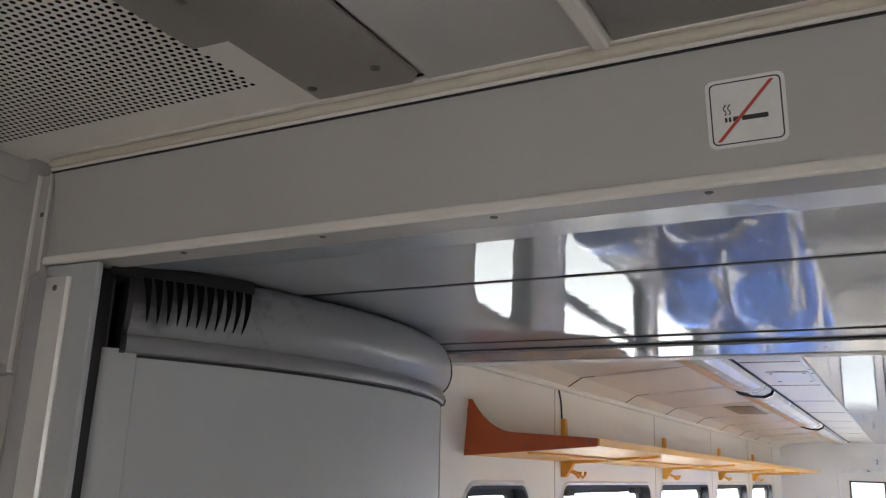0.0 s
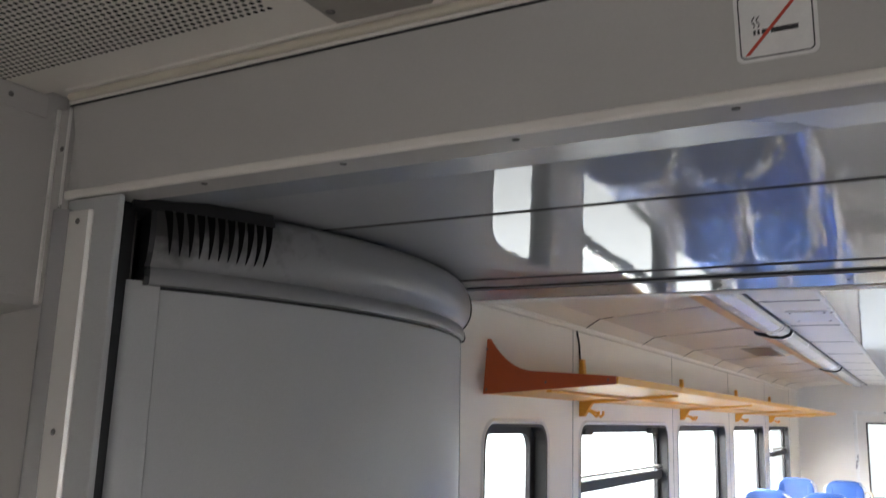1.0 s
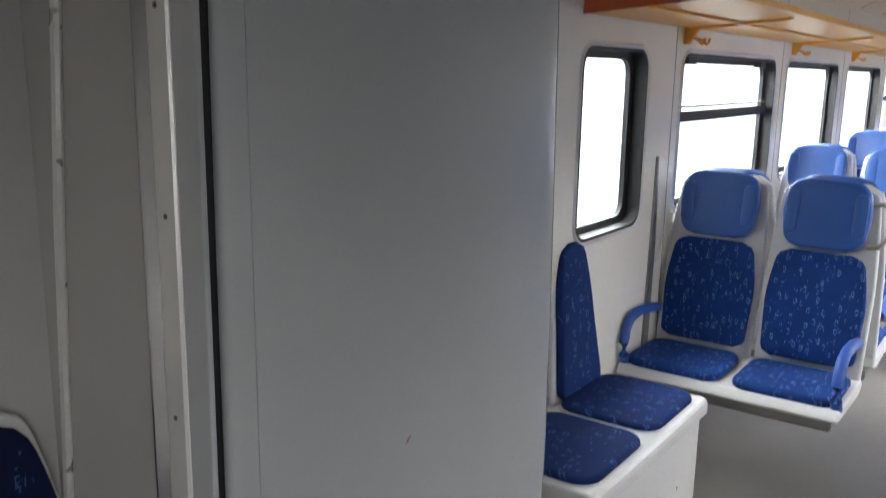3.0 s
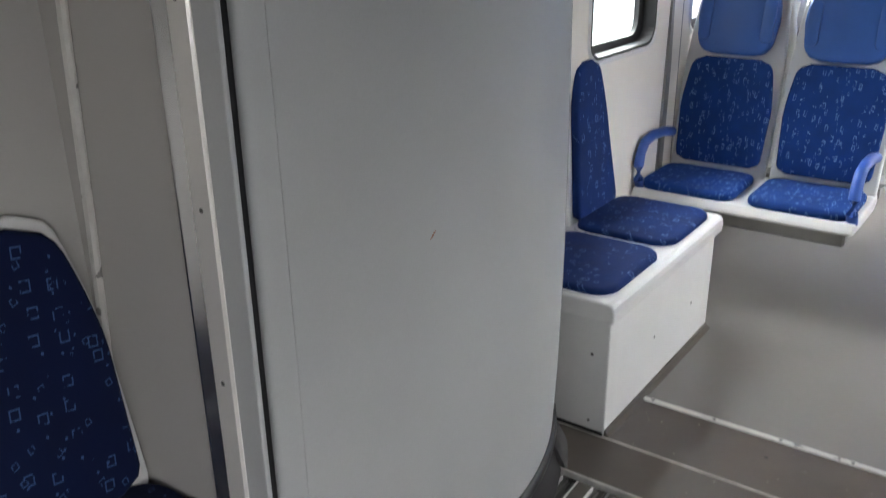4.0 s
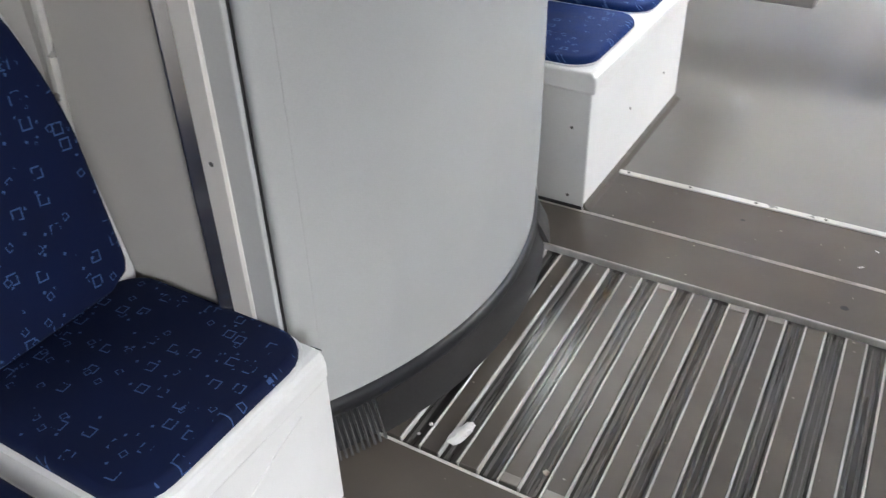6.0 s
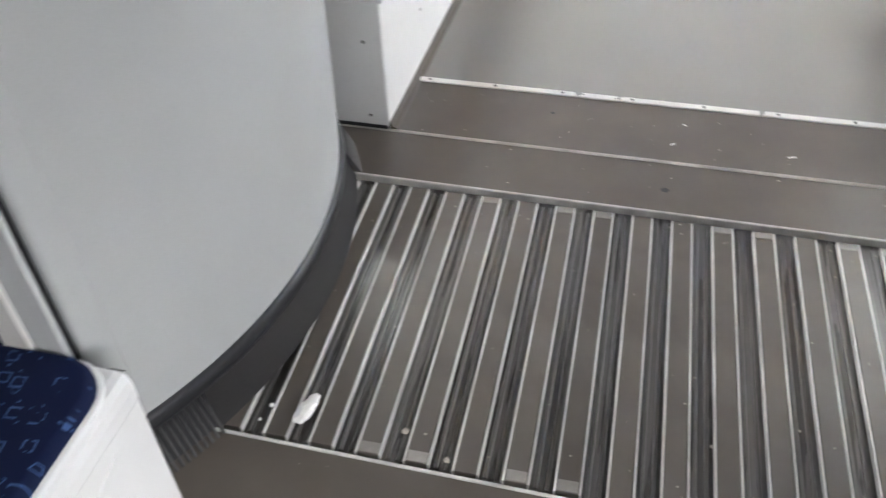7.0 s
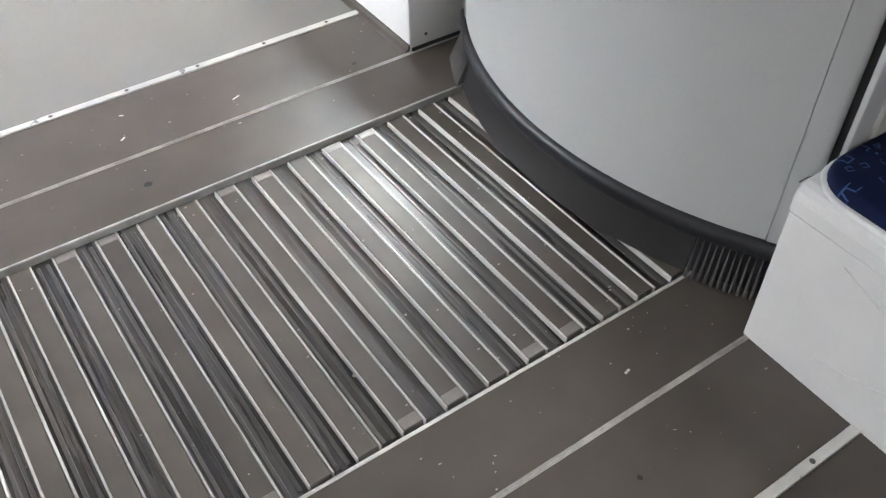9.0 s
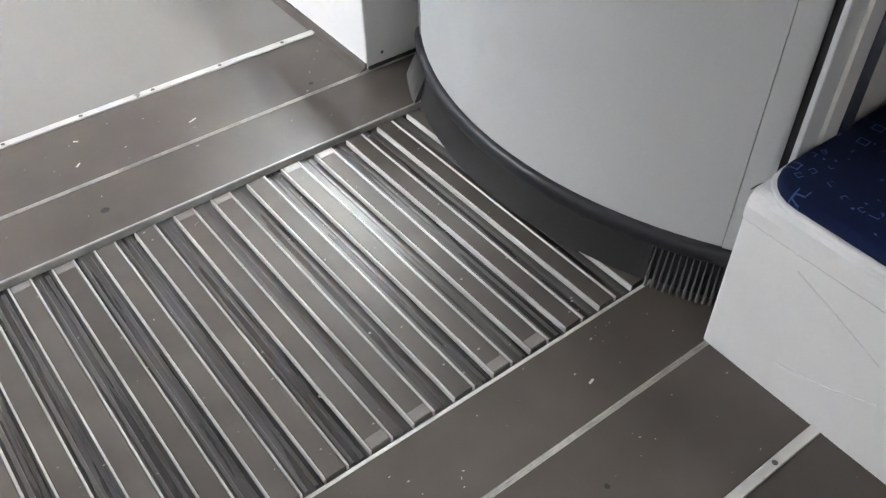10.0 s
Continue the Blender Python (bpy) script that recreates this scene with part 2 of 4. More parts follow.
def darkened_end(m):
    """Ragged dark tone on the bolster, denser towards its nearer end and its top."""
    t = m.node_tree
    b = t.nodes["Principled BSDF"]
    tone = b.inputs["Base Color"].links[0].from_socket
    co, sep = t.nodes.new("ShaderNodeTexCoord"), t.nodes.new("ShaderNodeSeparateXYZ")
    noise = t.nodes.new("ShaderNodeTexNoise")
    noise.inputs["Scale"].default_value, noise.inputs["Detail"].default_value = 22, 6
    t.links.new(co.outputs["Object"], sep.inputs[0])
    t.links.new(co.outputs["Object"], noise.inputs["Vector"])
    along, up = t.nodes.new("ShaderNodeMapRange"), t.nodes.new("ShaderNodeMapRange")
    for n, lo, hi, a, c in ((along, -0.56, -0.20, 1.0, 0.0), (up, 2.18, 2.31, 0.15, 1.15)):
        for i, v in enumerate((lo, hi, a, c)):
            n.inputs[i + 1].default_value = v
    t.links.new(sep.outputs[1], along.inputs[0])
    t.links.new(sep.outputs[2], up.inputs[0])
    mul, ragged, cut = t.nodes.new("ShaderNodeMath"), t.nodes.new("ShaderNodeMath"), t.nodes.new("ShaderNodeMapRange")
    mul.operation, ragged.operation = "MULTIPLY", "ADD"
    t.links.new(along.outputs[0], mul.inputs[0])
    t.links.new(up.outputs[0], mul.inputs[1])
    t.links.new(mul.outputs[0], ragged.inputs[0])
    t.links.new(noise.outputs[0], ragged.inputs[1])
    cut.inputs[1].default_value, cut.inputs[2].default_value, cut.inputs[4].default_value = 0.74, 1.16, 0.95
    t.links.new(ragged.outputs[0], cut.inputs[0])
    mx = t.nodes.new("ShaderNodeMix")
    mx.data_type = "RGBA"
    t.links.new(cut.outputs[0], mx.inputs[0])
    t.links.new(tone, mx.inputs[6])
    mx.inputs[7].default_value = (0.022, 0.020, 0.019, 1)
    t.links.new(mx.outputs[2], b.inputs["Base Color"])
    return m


darkened_end(ROLL)


def glow_material(name, color, strength):
    m = bpy.data.materials.new(name)
    m.use_nodes = True
    t = m.node_tree
    t.nodes.remove(t.nodes["Principled BSDF"])
    e = t.nodes.new("ShaderNodeEmission")
    e.inputs[0].default_value, e.inputs[1].default_value = (*color, 1), strength
    t.links.new(e.outputs[0], t.nodes["Material Output"].inputs[0])
    return m


DIM_HAZE = glow_material("dim_distance", (0.96, 0.98, 1.0), 1.3)
HAZE = glow_material("bright_overcast_distance", (0.97, 0.98, 1.0), 3.2)


# ---- mesh helpers ----
def mesh_of(name, bm, mat, smooth=False):
    me = bpy.data.meshes.new(name)
    bmesh.ops.recalc_face_normals(bm, faces=bm.faces)
    if smooth:
        for f in bm.faces:
            f.smooth = True
    bm.to_mesh(me)
    bm.free()
    me.materials.append(mat)
    if smooth:
        me.set_sharp_from_angle(angle=radians(50))
    return me


def part(name, bm, mat, parent=None, label="", smooth=False):
    ob = new(name, mesh_of(name, bm, mat, smooth))
    if parent:
        ob.parent = parent
    if label:
        ob["label"] = label
    return ob


def thing(name, label, category, group="", kind="", at=(0, 0, 0)):
    ob = new(name)
    ob.location = at
    ob.empty_display_size = 0.1
    return tagged(ob, label, category, group, kind)


def box(x0, x1, y0, y1, z0, z1, bevel=0.0, seg=2, bm=None):
    own = bmesh.new()
    bmesh.ops.create_cube(own, size=1)
    for v in own.verts:
        v.co = ((x0 + x1) / 2 + v.co.x * (x1 - x0), (y0 + y1) / 2 + v.co.y * (y1 - y0), (z0 + z1) / 2 + v.co.z * (z1 - z0))
    if bevel:
        bmesh.ops.bevel(own, geom=own.edges[:], offset=bevel, segments=seg, affect="EDGES", profile=0.5)
    return join(own, bm)


def join(own, bm):
    if bm is None:
        return own
    tmp = bpy.data.meshes.new("tmp")
    own.to_mesh(tmp)
    own.free()
    bm.from_mesh(tmp)
    bpy.data.meshes.remove(tmp)
    return bm


def outline(points, plane, a, b, bevel=0.0, seg=2, bm=None, m=None):
    """A flat outline pushed from a to b along the axis that plane leaves out ('xz', 'yz' or 'xy')."""
    own = bmesh.new()

    def put(u, v, w):
        return {"xz": (u, w, v), "yz": (w, u, v), "xy": (u, v, w)}[plane]
    lo = [own.verts.new(put(u, v, a)) for u, v in points]
    hi = [own.verts.new(put(u, v, b)) for u, v in points]
    own.faces.new(lo)
    own.faces.new(hi[::-1])
    n = len(points)
    for i in range(n):
        own.faces.new((lo[i], hi[i], hi[(i + 1) % n], lo[(i + 1) % n]))
    bmesh.ops.recalc_face_normals(own, faces=own.faces)
    if bevel:
        rim = [e for e in own.edges if (e.verts[0] in lo) == (e.verts[1] in lo)]
        bmesh.ops.bevel(own, geom=rim, offset=bevel, segments=seg, affect="EDGES", profile=0.5)
    if m is not None:
        bmesh.ops.transform(own, matrix=m, verts=own.verts)
    return join(own, bm)


def rounded(w0, w1, h0, h1, r, n=5):
    """Points of a rounded rectangle."""
    pts = []
    for cx, cy, a0 in ((w1 - r, h1 - r, 0), (w0 + r, h1 - r, 90), (w0 + r, h0 + r, 180), (w1 - r, h0 + r, 270)):
        for i in range(n + 1):
            a = radians(a0 + 90 * i / n)
            pts.append((cx + r * math.cos(a), cy + r * math.sin(a)))
    return pts


def rod(points, radius, sides=8, bm=None):
    """A round bar along points."""
    own = bmesh.new()
    rings = []
    for i, p in enumerate(points):
        p = Vector(p)
        d = (Vector(points[min(i + 1, len(points) - 1)]) - Vector(points[max(i - 1, 0)])).normalized()
        q = d.to_track_quat("Z", "Y")
        rings.append([own.verts.new(p + q @ Vector((radius * math.cos(2 * math.pi * k / sides), radius * math.sin(2 * math.pi * k / sides), 0))) for k in range(sides)])
    for a, b in zip(rings, rings[1:]):
        for k in range(sides):
            own.faces.new((a[k], a[(k + 1) % sides], b[(k + 1) % sides], b[k]))
    own.faces.new(rings[0][::-1])
    own.faces.new(rings[-1])
    return join(own, bm)


def sweep(profile, path, bm=None, close=True):
    """Sweeps a closed profile of (offset, height) along a plan path of (x, y, nx, ny)."""
    own = bmesh.new()
    rings = [[own.verts.new((x + nx * o, y + ny * o, h)) for o, h in profile] for x, y, nx, ny in path]
    n = len(profile)
    for a, b in zip(rings, rings[1:]):
        for k in range(n if close else n - 1):
            own.faces.new((a[k], a[(k + 1) % n], b[(k + 1) % n], b[k]))
    if close:
        own.faces.new(rings[0])
        own.faces.new(rings[-1][::-1])
    return join(own, bm)


def wall_with_openings(x0, x1, y0, y1, z0, z1, holes, r=0.09, bm=None):
    """A wall in the y-z plane, x0 to x1 thick, with rounded openings (ya, yb, za, zb) side by side."""
    own = bmesh.new() if bm is None else bm
    n = 5
    ys = [y0]
    for i in range(len(holes) - 1):
        ys.append((holes[i][1] + holes[i + 1][0]) / 2)
    ys.append(y1)
    for i, (ya, yb, za, zb) in enumerate(holes):
        a, b = ys[i], ys[i + 1]
        ring = rounded(ya, yb, za, zb, r, n)
        m = n + 1
        outer = []
        for k, (cy, cz) in enumerate(((b, z1), (a, z1), (a, z0), (b, z0))):
            outer += [(cy, cz)] * m
        for x in (x0, x1):
            vi = [own.verts.new((x, u, v)) for u, v in ring]
            vo = {}
            for c in outer:
                if c not in vo:
                    vo[c] = own.verts.new((x, *c))
            N = len(ring)
            for k in range(N):
                p, q = outer[k], outer[(k + 1) % N]
                if p == q:
                    own.faces.new((vi[k], vi[(k + 1) % N], vo[p]))
                else:
                    own.faces.new((vi[k], vi[(k + 1) % N], vo[q], vo[p]))
    return own


def disc(p, normal, r, h, sides=10, bm=None):
    """A low domed screw or rivet head at p."""
    own = bmesh.new()
    q = Vector(normal).to_track_quat("Z", "Y")
    rings = [(r, 0), (r * 0.9, h * 0.6), (r * 0.45, h)]
    vs = [[own.verts.new(Vector(p) + q @ Vector((rr * math.cos(2 * math.pi * k / sides), rr * math.sin(2 * math.pi * k / sides), hh))) for k in range(sides)] for rr, hh in rings]
    for a, b in zip(vs, vs[1:]):
        for k in range(sides):
            own.faces.new((a[k], a[(k + 1) % sides], b[(k + 1) % sides], b[k]))
    own.faces.new(vs[-1])
    return join(own, bm)


def screws(points, normal, parent, r=0.006, h=0.002, name="screw", mat=None):
    for p in points:
        part(name, disc(p, normal, r, h), mat or SCREW, parent, smooth=True)


def slope(pts, y0, y1, thick, name, mat, parent=None, bm=None):
    """A sheet with an x-z cross-section that runs along y."""
    own = bmesh.new() if bm is None else bm
    up = [(x, z + thick) for x, z in pts][::-1]
    outline(list(pts) + up, "xz", y0, y1, bm=own)
    return own


# ---- floors ----
def structure(name, bm, mat, label, category, smooth=False):
    return tagged(part(name, bm, mat, smooth=smooth), label, category, kind="structure")


structure("floor_near", box(-1.5, 1.5, -4.6, -0.976, -0.06, 0.0), VINYL, "brown-grey vinyl floor of the nearer carriage", "floor")
structure("floor_far", box(-1.5, 1.5, 1.033, 11.5, -0.06, 0.0), LINO, "worn vinyl aisle floor of the carriage, toned pale for window glare", "floor")
near_edge = thing("floor_plate_near", "brown vinyl floor plates beside the gangway", "floor plate", kind="structure")
part("plate", box(-1.5, 1.5, -0.950, -0.684, -0.06, 0.0), VINYL, near_edge)
part("plate", box(-1.5, 1.5, -0.672, -0.475, -0.06, 0.0), VINYL, near_edge)
far_edge = thing("floor_plate_far", "brown vinyl floor plates beside the gangway", "floor plate", kind="structure")
part("plate", box(-1.5, 1.5, 0.475, 0.700, -0.06, 0.0), VINYL, far_edge)
part("plate", box(-1.5, 1.5, 0.712, 1.007, -0.06, 0.0), VINYL, far_edge)
for base, y in ((near_edge, -0.678), (far_edge, 0.706)):
    part("seam_bed", box(-1.5, 1.5, y - 0.006, y + 0.006, -0.06, -0.004), GROOVE, base)
    for dy in (-0.0048, 0.0, 0.0048):
        part("seam_bead", box(-1.5, 1.5, y + dy - 0.0017, y + dy + 0.0017, -0.02, 0.0022, 0.0008, 1), BEAD, base, "worn bright seam bead")
for base, y in ((near_edge, -0.963), (far_edge, 1.020)):
    strip = part("cover_strip", box(-0.885, 0.885, y - (0.0115 if y < 0 else 0.0135), y + (0.0115 if y < 0 else 0.0135), -0.01, 0.005, 0.003, 2), ALU, base, "screwed aluminium cover strip")
    screws([(0.067 + 0.227 * k, y, 0.0045) for k in range(-4, 4)], (0, 0, 1), strip, 0.0065, 0.0025)

# ---- corrugated gangway floor ----
gang = thing("gangway_floor", "corrugated metal gangway floor with bronze slats and grooves", "floor plate", kind="structure")
part("bed", box(-1.3, 1.3, -0.475, 0.475, -0.06, -0.020), GROOVE, gang)
for s in (-1, 1):
    part("edge_strip", box(-0.95, 0.95, min(s * 0.4665, s * 0.475), max(s * 0.4665, s * 0.475), -0.03, 0.003, 0.002, 1), EDGE, gang, "worn bright metal edge strip")
PITCH, TILT = 0.1062, radians(1.45)
slat_me = mesh_of("slat", outline([(-0.0240, -0.003), (-0.021, 0), (0.021, 0), (0.0240, -0.003), (0.0240, -0.024), (-0.0240, -0.024)], "xz", -0.455, 0.441), SLAT)
edge_me = mesh_of("slat_edge", outline([(-0.0024, -0.014), (-0.0024, 0.0008), (-0.0012, 0.0020), (0.0012, 0.0020), (0.0024, 0.0008), (0.0024, -0.014)], "xz", -0.457, 0.441), EDGE)
rib_me = mesh_of("groove_rib", outline([(-0.0055, -0.022), (-0.0035, -0.0165), (0.0035, -0.0165), (0.0055, -0.022)], "xz", -0.448, 0.448), RIDGE)
cap_me = mesh_of("end_cap", box(-0.022, 0.022, -0.013, 0.013, -0.01, 0.0016, 0.001, 1), CAP)
rnd = random.Random(7)


def laid(name, me, x, y, parent, z=0.0):
    ob = new(name, me)
    ob.parent = parent
    ob.matrix_basis = Matrix.Translation((x - math.tan(TILT) * y, y, z)) @ Matrix.Rotation(TILT, 4, "Z")
    return ob


FAR_CAPS, NEAR_CAPS = (-3, -1, 0, 3, 4, 6, 7), (-4, -3, -1, 0, 3, 4, 6, 7)
for k in range(-7, 11):
    x = -0.177 + PITCH * k
    slat = laid("slat", slat_me, x, 0, gang, rnd.uniform(-0.0008, 0.0008))
    for dx in (-0.0262, 0.0262):
        laid("slat_edge", edge_me, x + dx, 0, gang)
    for dx in (0.0405, 0.0640):
        laid("groove_rib", rib_me, x + dx, 0, gang)
    if k in FAR_CAPS:
        laid("end_cap", cap_me, x, 0.4275, gang)
    if k in NEAR_CAPS:
        laid("end_cap", cap_me, x, -0.440, gang)

# ---- curved gangway panels ----
R_ARC = 1.12


def arc_path(x0, side, off, a0, a1, n=28):
    """Plan path of the curved panel on one side (side -1 or 1); normals point into the passage."""
    cx = x0 + side * R_ARC
    path = []
    for i in range(n + 1):
        a = a0 + (a1 - a0) * i / n
        nx, ny = -side * math.cos(a), math.sin(a)
        path.append((cx + nx * (R_ARC + off), ny * (R_ARC + off), nx, ny))
    return path


def belly(side, z):
    """How far the left panel bellies out into the passage at height z."""
    if side > 0:
        return 0.0
    steps = ((0.135, 0.003), (0.35, 0.013), (0.70, 0.018), (1.10, 0.017), (1.60, 0.009), (2.16, 0.0))
    for (a, p), (b, q) in zip(steps, steps[1:]):
        if z <= b:
            return p + (q - p) * max(0.0, z - a) / (b - a)
    return 0.0


def returned(x0, side, s, b, r=0.016):
    """Plan path of a rounded return at the end b of the panel's arc; s is -1 at the nearer end."""
    nx, ny = -side * math.cos(b), math.sin(b)
    path = []
    for i in range(1, 7):
        phi = radians(15 * i)
        back, on = r * (1 - math.cos(phi)), s * r * math.sin(phi)
        path.append((x0 + side * R_ARC + nx * (R_ARC - back) + side * ny * on, ny * (R_ARC - back) - side * nx * on, nx, ny))
    return path if s > 0 else path[::-1]


def gangway_panel(side, x0, skirt_out, A1=0.520, A2=0.562):
    tag = "curved white gangway side panel with grey bolster and rubber skirt"
    g = thing("gangway_panel", tag, "panel", group="gangway panels")
    A0 = -A1
    heights = [0.135 + 2.025 * i / 24 for i in range(25)]
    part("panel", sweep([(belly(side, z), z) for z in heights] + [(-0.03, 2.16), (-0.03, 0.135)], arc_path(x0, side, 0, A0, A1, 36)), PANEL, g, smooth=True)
    # edging strips with rounded returns
    for s in (-1, 1):
        a = s * A1
        b = s * A2
        lo, hi = min(a, b), max(a, b)
        path = arc_path(x0, side, 0, lo + (0.0013 if s > 0 else 0), hi - (0.0013 if s < 0 else 0), 6)
        turn = returned(x0, side, s, b)
        path = path + turn if s > 0 else turn + path
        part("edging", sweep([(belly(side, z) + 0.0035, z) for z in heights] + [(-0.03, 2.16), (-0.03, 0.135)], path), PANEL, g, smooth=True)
        # Fill behind the edging; the gap's shade is put into its colour.
        path = arc_path(x0, side, 0, min(b, s * (A2 + 0.04)), max(b, s * (A2 + 0.04)), 4)
        part("gap_fill", sweep([(-0.024, 0.0), (-0.024, 2.30), (-0.10, 2.30), (-0.10, 0.0)], path), GAP_SHADE, g, "grey fill toned as the shaded gap")
    part("shadow_joint", sweep([(0.0035, 2.1475), (0.0035, 2.1525), (-0.02, 2.1525), (-0.02, 2.1475)], arc_path(x0, side, 0, -0.56, 0.51, 30)), RUBBER, g)
    # top bolster
    prof = []
    for i in range(15):
        a = radians(-70 + 160 * i / 14)
        prof.append((-0.012 + 0.040 * math.cos(a), 2.245 + 0.062 * math.sin(a)))
    prof = [(0.002, 2.153), (0.010, 2.156), (0.013, 2.166), (0.010, 2.180)] + prof + [(-0.09, 2.311), (-0.09, 2.153)]
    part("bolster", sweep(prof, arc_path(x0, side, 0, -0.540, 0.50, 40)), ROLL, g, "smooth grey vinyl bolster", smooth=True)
    part("bolster_seam", sweep([(0.009, 2.2), (0.012, 2.1985), (0.0135, 2.2), (0.012, 2.2015)], arc_path(x0, side, 0, -0.16, 0.50, 24)), ROLL, g)
    part("bolster_end", sweep([(o * 1.08 + 0.002, 2.235 + (z - 2.235) * 1.05) for o, z in prof], arc_path(x0, side, 0, 0.50, 0.512, 2)), LIP, g)
    part("bolster_end", sweep([(o + 0.002, z) for o, z in prof], arc_path(x0, side, 0, -0.548, -0.540, 2)), LIP, g)
    # dark tapered slits at the nearer end of the bolster
    for k in range(11):
        a = -0.526 + k * 0.0174
        own = bmesh.new()
        rows = []
        for i in range(9):
            u = i / 8
            ang = radians(82 - 118 * u)
            o, z = -0.012 + 0.0435 * math.cos(ang), 2.245 + 0.0645 * math.sin(ang)
            w = 0.0084 * (1 - u) ** 0.8 + 0.0002
            aa = a + 0.010 * u * (k - 5) / 5 * -1
            row = []
            for s in (-1, 1):
                t = aa + s * w
                nx, ny = -side * math.cos(t), math.sin(t)
                row.append(own.verts.new((x0 + side * R_ARC + nx * (R_ARC + o), ny * (R_ARC + o), z)))
            rows.append(row)
        for p, q in zip(rows, rows[1:]):
            own.faces.new((p[0], p[1], q[1], q[0]))
        ret = bmesh.ops.extrude_face_region(own, geom=own.faces[:])
        for v in [e for e in ret["geom"] if isinstance(e, bmesh.types.BMVert)]:
            d = Vector((v.co.x - (x0 + side * R_ARC), v.co.y, 0)).normalized()
            v.co -= d * 0.006
        part("slit", own, HOLE, g, "dark tapered slit" if k == 0 else "")
    # Black strip laid in as the shadow gap between slits and ceiling.
    part("top_shadow_strip", sweep([(0.0225, 2.285), (0.019, 2.296), (0.010, 2.311), (-0.08, 2.311), (-0.08, 2.285)], arc_path(x0, side, 0, -0.575, -0.345, 14)), RUBBER, g, "black strip drawn for the shadow above the slits", smooth=True)
    # lower skirt: dark lip over a flaring rubber apron
    lip = [(0.003, 0.150), (0.012, 0.146), (0.017, 0.134), (0.018, 0.116), (0.011, 0.101), (-0.04, 0.101), (-0.04, 0.150)]
    part("lip", sweep(lip, returned(x0, side, -1, -A2) + arc_path(x0, side, 0, -A2, A2, 40) + returned(x0, side, 1, A2)), LIP, g, "dark rubber lip", smooth=True)
    s0 = skirt_out
    apron = [(0.004, 0.116), (0.006 + s0 * 0.2, 0.08), (s0 * 0.6, 0.035), (s0, 0.004), (-0.05, 0.004), (-0.05, 0.116)]
    part("apron", sweep(apron, arc_path(x0, side, 0, -0.410, 0.410, 40)), SKIRT, g, "scuffed grey rubber apron", smooth=True)
    for end in (-1, 1):
        lo, hi = sorted((end * 0.408, end * 0.556))
        part("rib_bed", sweep([(o - 0.010 if o > 0 else o, z) for o, z in apron], arc_path(x0, side, 0, lo, hi, 10)), RUBBER, g, smooth=True)
        for k in range(11):
            a = end * (0.418 + k * 0.0132)
            nx, ny = -side * math.cos(a), math.sin(a)
            p = [Vector((x0 + side * R_ARC + nx * (R_ARC + o), ny * (R_ARC + o), z)) for o, z in ((0.002, 0.114), (0.006 + s0 * 0.35, 0.076), (0.010 + s0 * 0.75, 0.038), (0.016 + s0, 0.004))]
            own = bmesh.new()
            tx, ty = -ny, nx
            rows = []
            for i, q in enumerate(p):
                w = (0.0010, 0.0022, 0.0034, 0.0044)[i]
                rows.append([own.verts.new(q + Vector((tx * w, ty * w, 0))), own.verts.new(q + Vector((nx * 0.004, ny * 0.004, 0))), own.verts.new(q - Vector((tx * w, ty * w, 0))), own.verts.new(q - Vector((nx * 0.014, ny * 0.014, 0)))])
            for u, v in zip(rows, rows[1:]):
                for j in range(4):
                    own.faces.new((u[j], u[(j + 1) % 4], v[(j + 1) % 4], v[j]))
            own.faces.new(rows[0])
            own.faces.new(rows[-1][::-1])
            part("rib", own, RIB, g)
    return g


left_panel = gangway_panel(-1, -0.866, 0.040)
right_panel = gangway_panel(1, 0.842, 0.030, 0.540, 0.580)


def on_left(y, z, o=0.0015):
    a = math.asin(y / R_ARC)
    return Vector((-0.866 - R_ARC + math.cos(a) * (R_ARC + o + belly(-1, z)), y, z))


def scuff_strip(y, z, dy, dz, w, mat):
    own = bmesh.new()
    rr = random.Random(int(abs(y * 1000) + z * 100))
    top, bot = [], []
    for i in range(7):
        u = i / 6
        ww = w * (0.3 + math.sin(math.pi * u)) * rr.uniform(0.6, 1.2)
        top.append(own.verts.new(on_left(y + dy * u, z + dz * u + ww)))
        bot.append(own.verts.new(on_left(y + dy * u, z + dz * u - ww)))
    for i in range(6):
        own.faces.new((top[i], top[i + 1], bot[i + 1], bot[i]))
    part("scuff_mark", own, mat, left_panel, "small dried reddish mark" if mat == MARK else "")


scuff_strip(-0.272, 1.037, 0.016, 0.018, 0.0032, MARK)
scuff_strip(0.124, 0.508, 0.002, 0.018, 0.0022, SCREW)
scuff_strip(-0.05, 0.95, 0.003, 0.012, 0.001, STEEL)

# ---- portal, header and gangway ceiling ----
header = thing("header_beam", "grey painted header beam over the gangway opening", "beam", kind="structure")
part("face", outline([(-0.665, 2.312), (-0.7066, 2.52), (-0.606, 2.52), (-0.606, 2.312)], "yz", -1.118, 1.118), PAINT, header)
# White in place of grey: the light on the bevel is in the colour.
part("lower_trim", box(-1.15, 1.15, -0.671, -0.661, 2.2965, 2.3125, 0.004, 2), WHITE, header)
part("lower_flange", box(-1.15, 1.15, -0.661, -0.603, 2.2985, 2.312), PAINT, header)
part("soffit_strip", outline([(-0.603, 2.2985), (-0.489, 2.3125), (-0.489, 2.322), (-0.603, 2.322)], "yz", -1.0, 1.0), SATIN, header)
screws([(-0.839 + 0.271 * k, -0.645, 2.2985) for k in range(7)], (0, 0, -1), header, 0.0055, 0.0022)
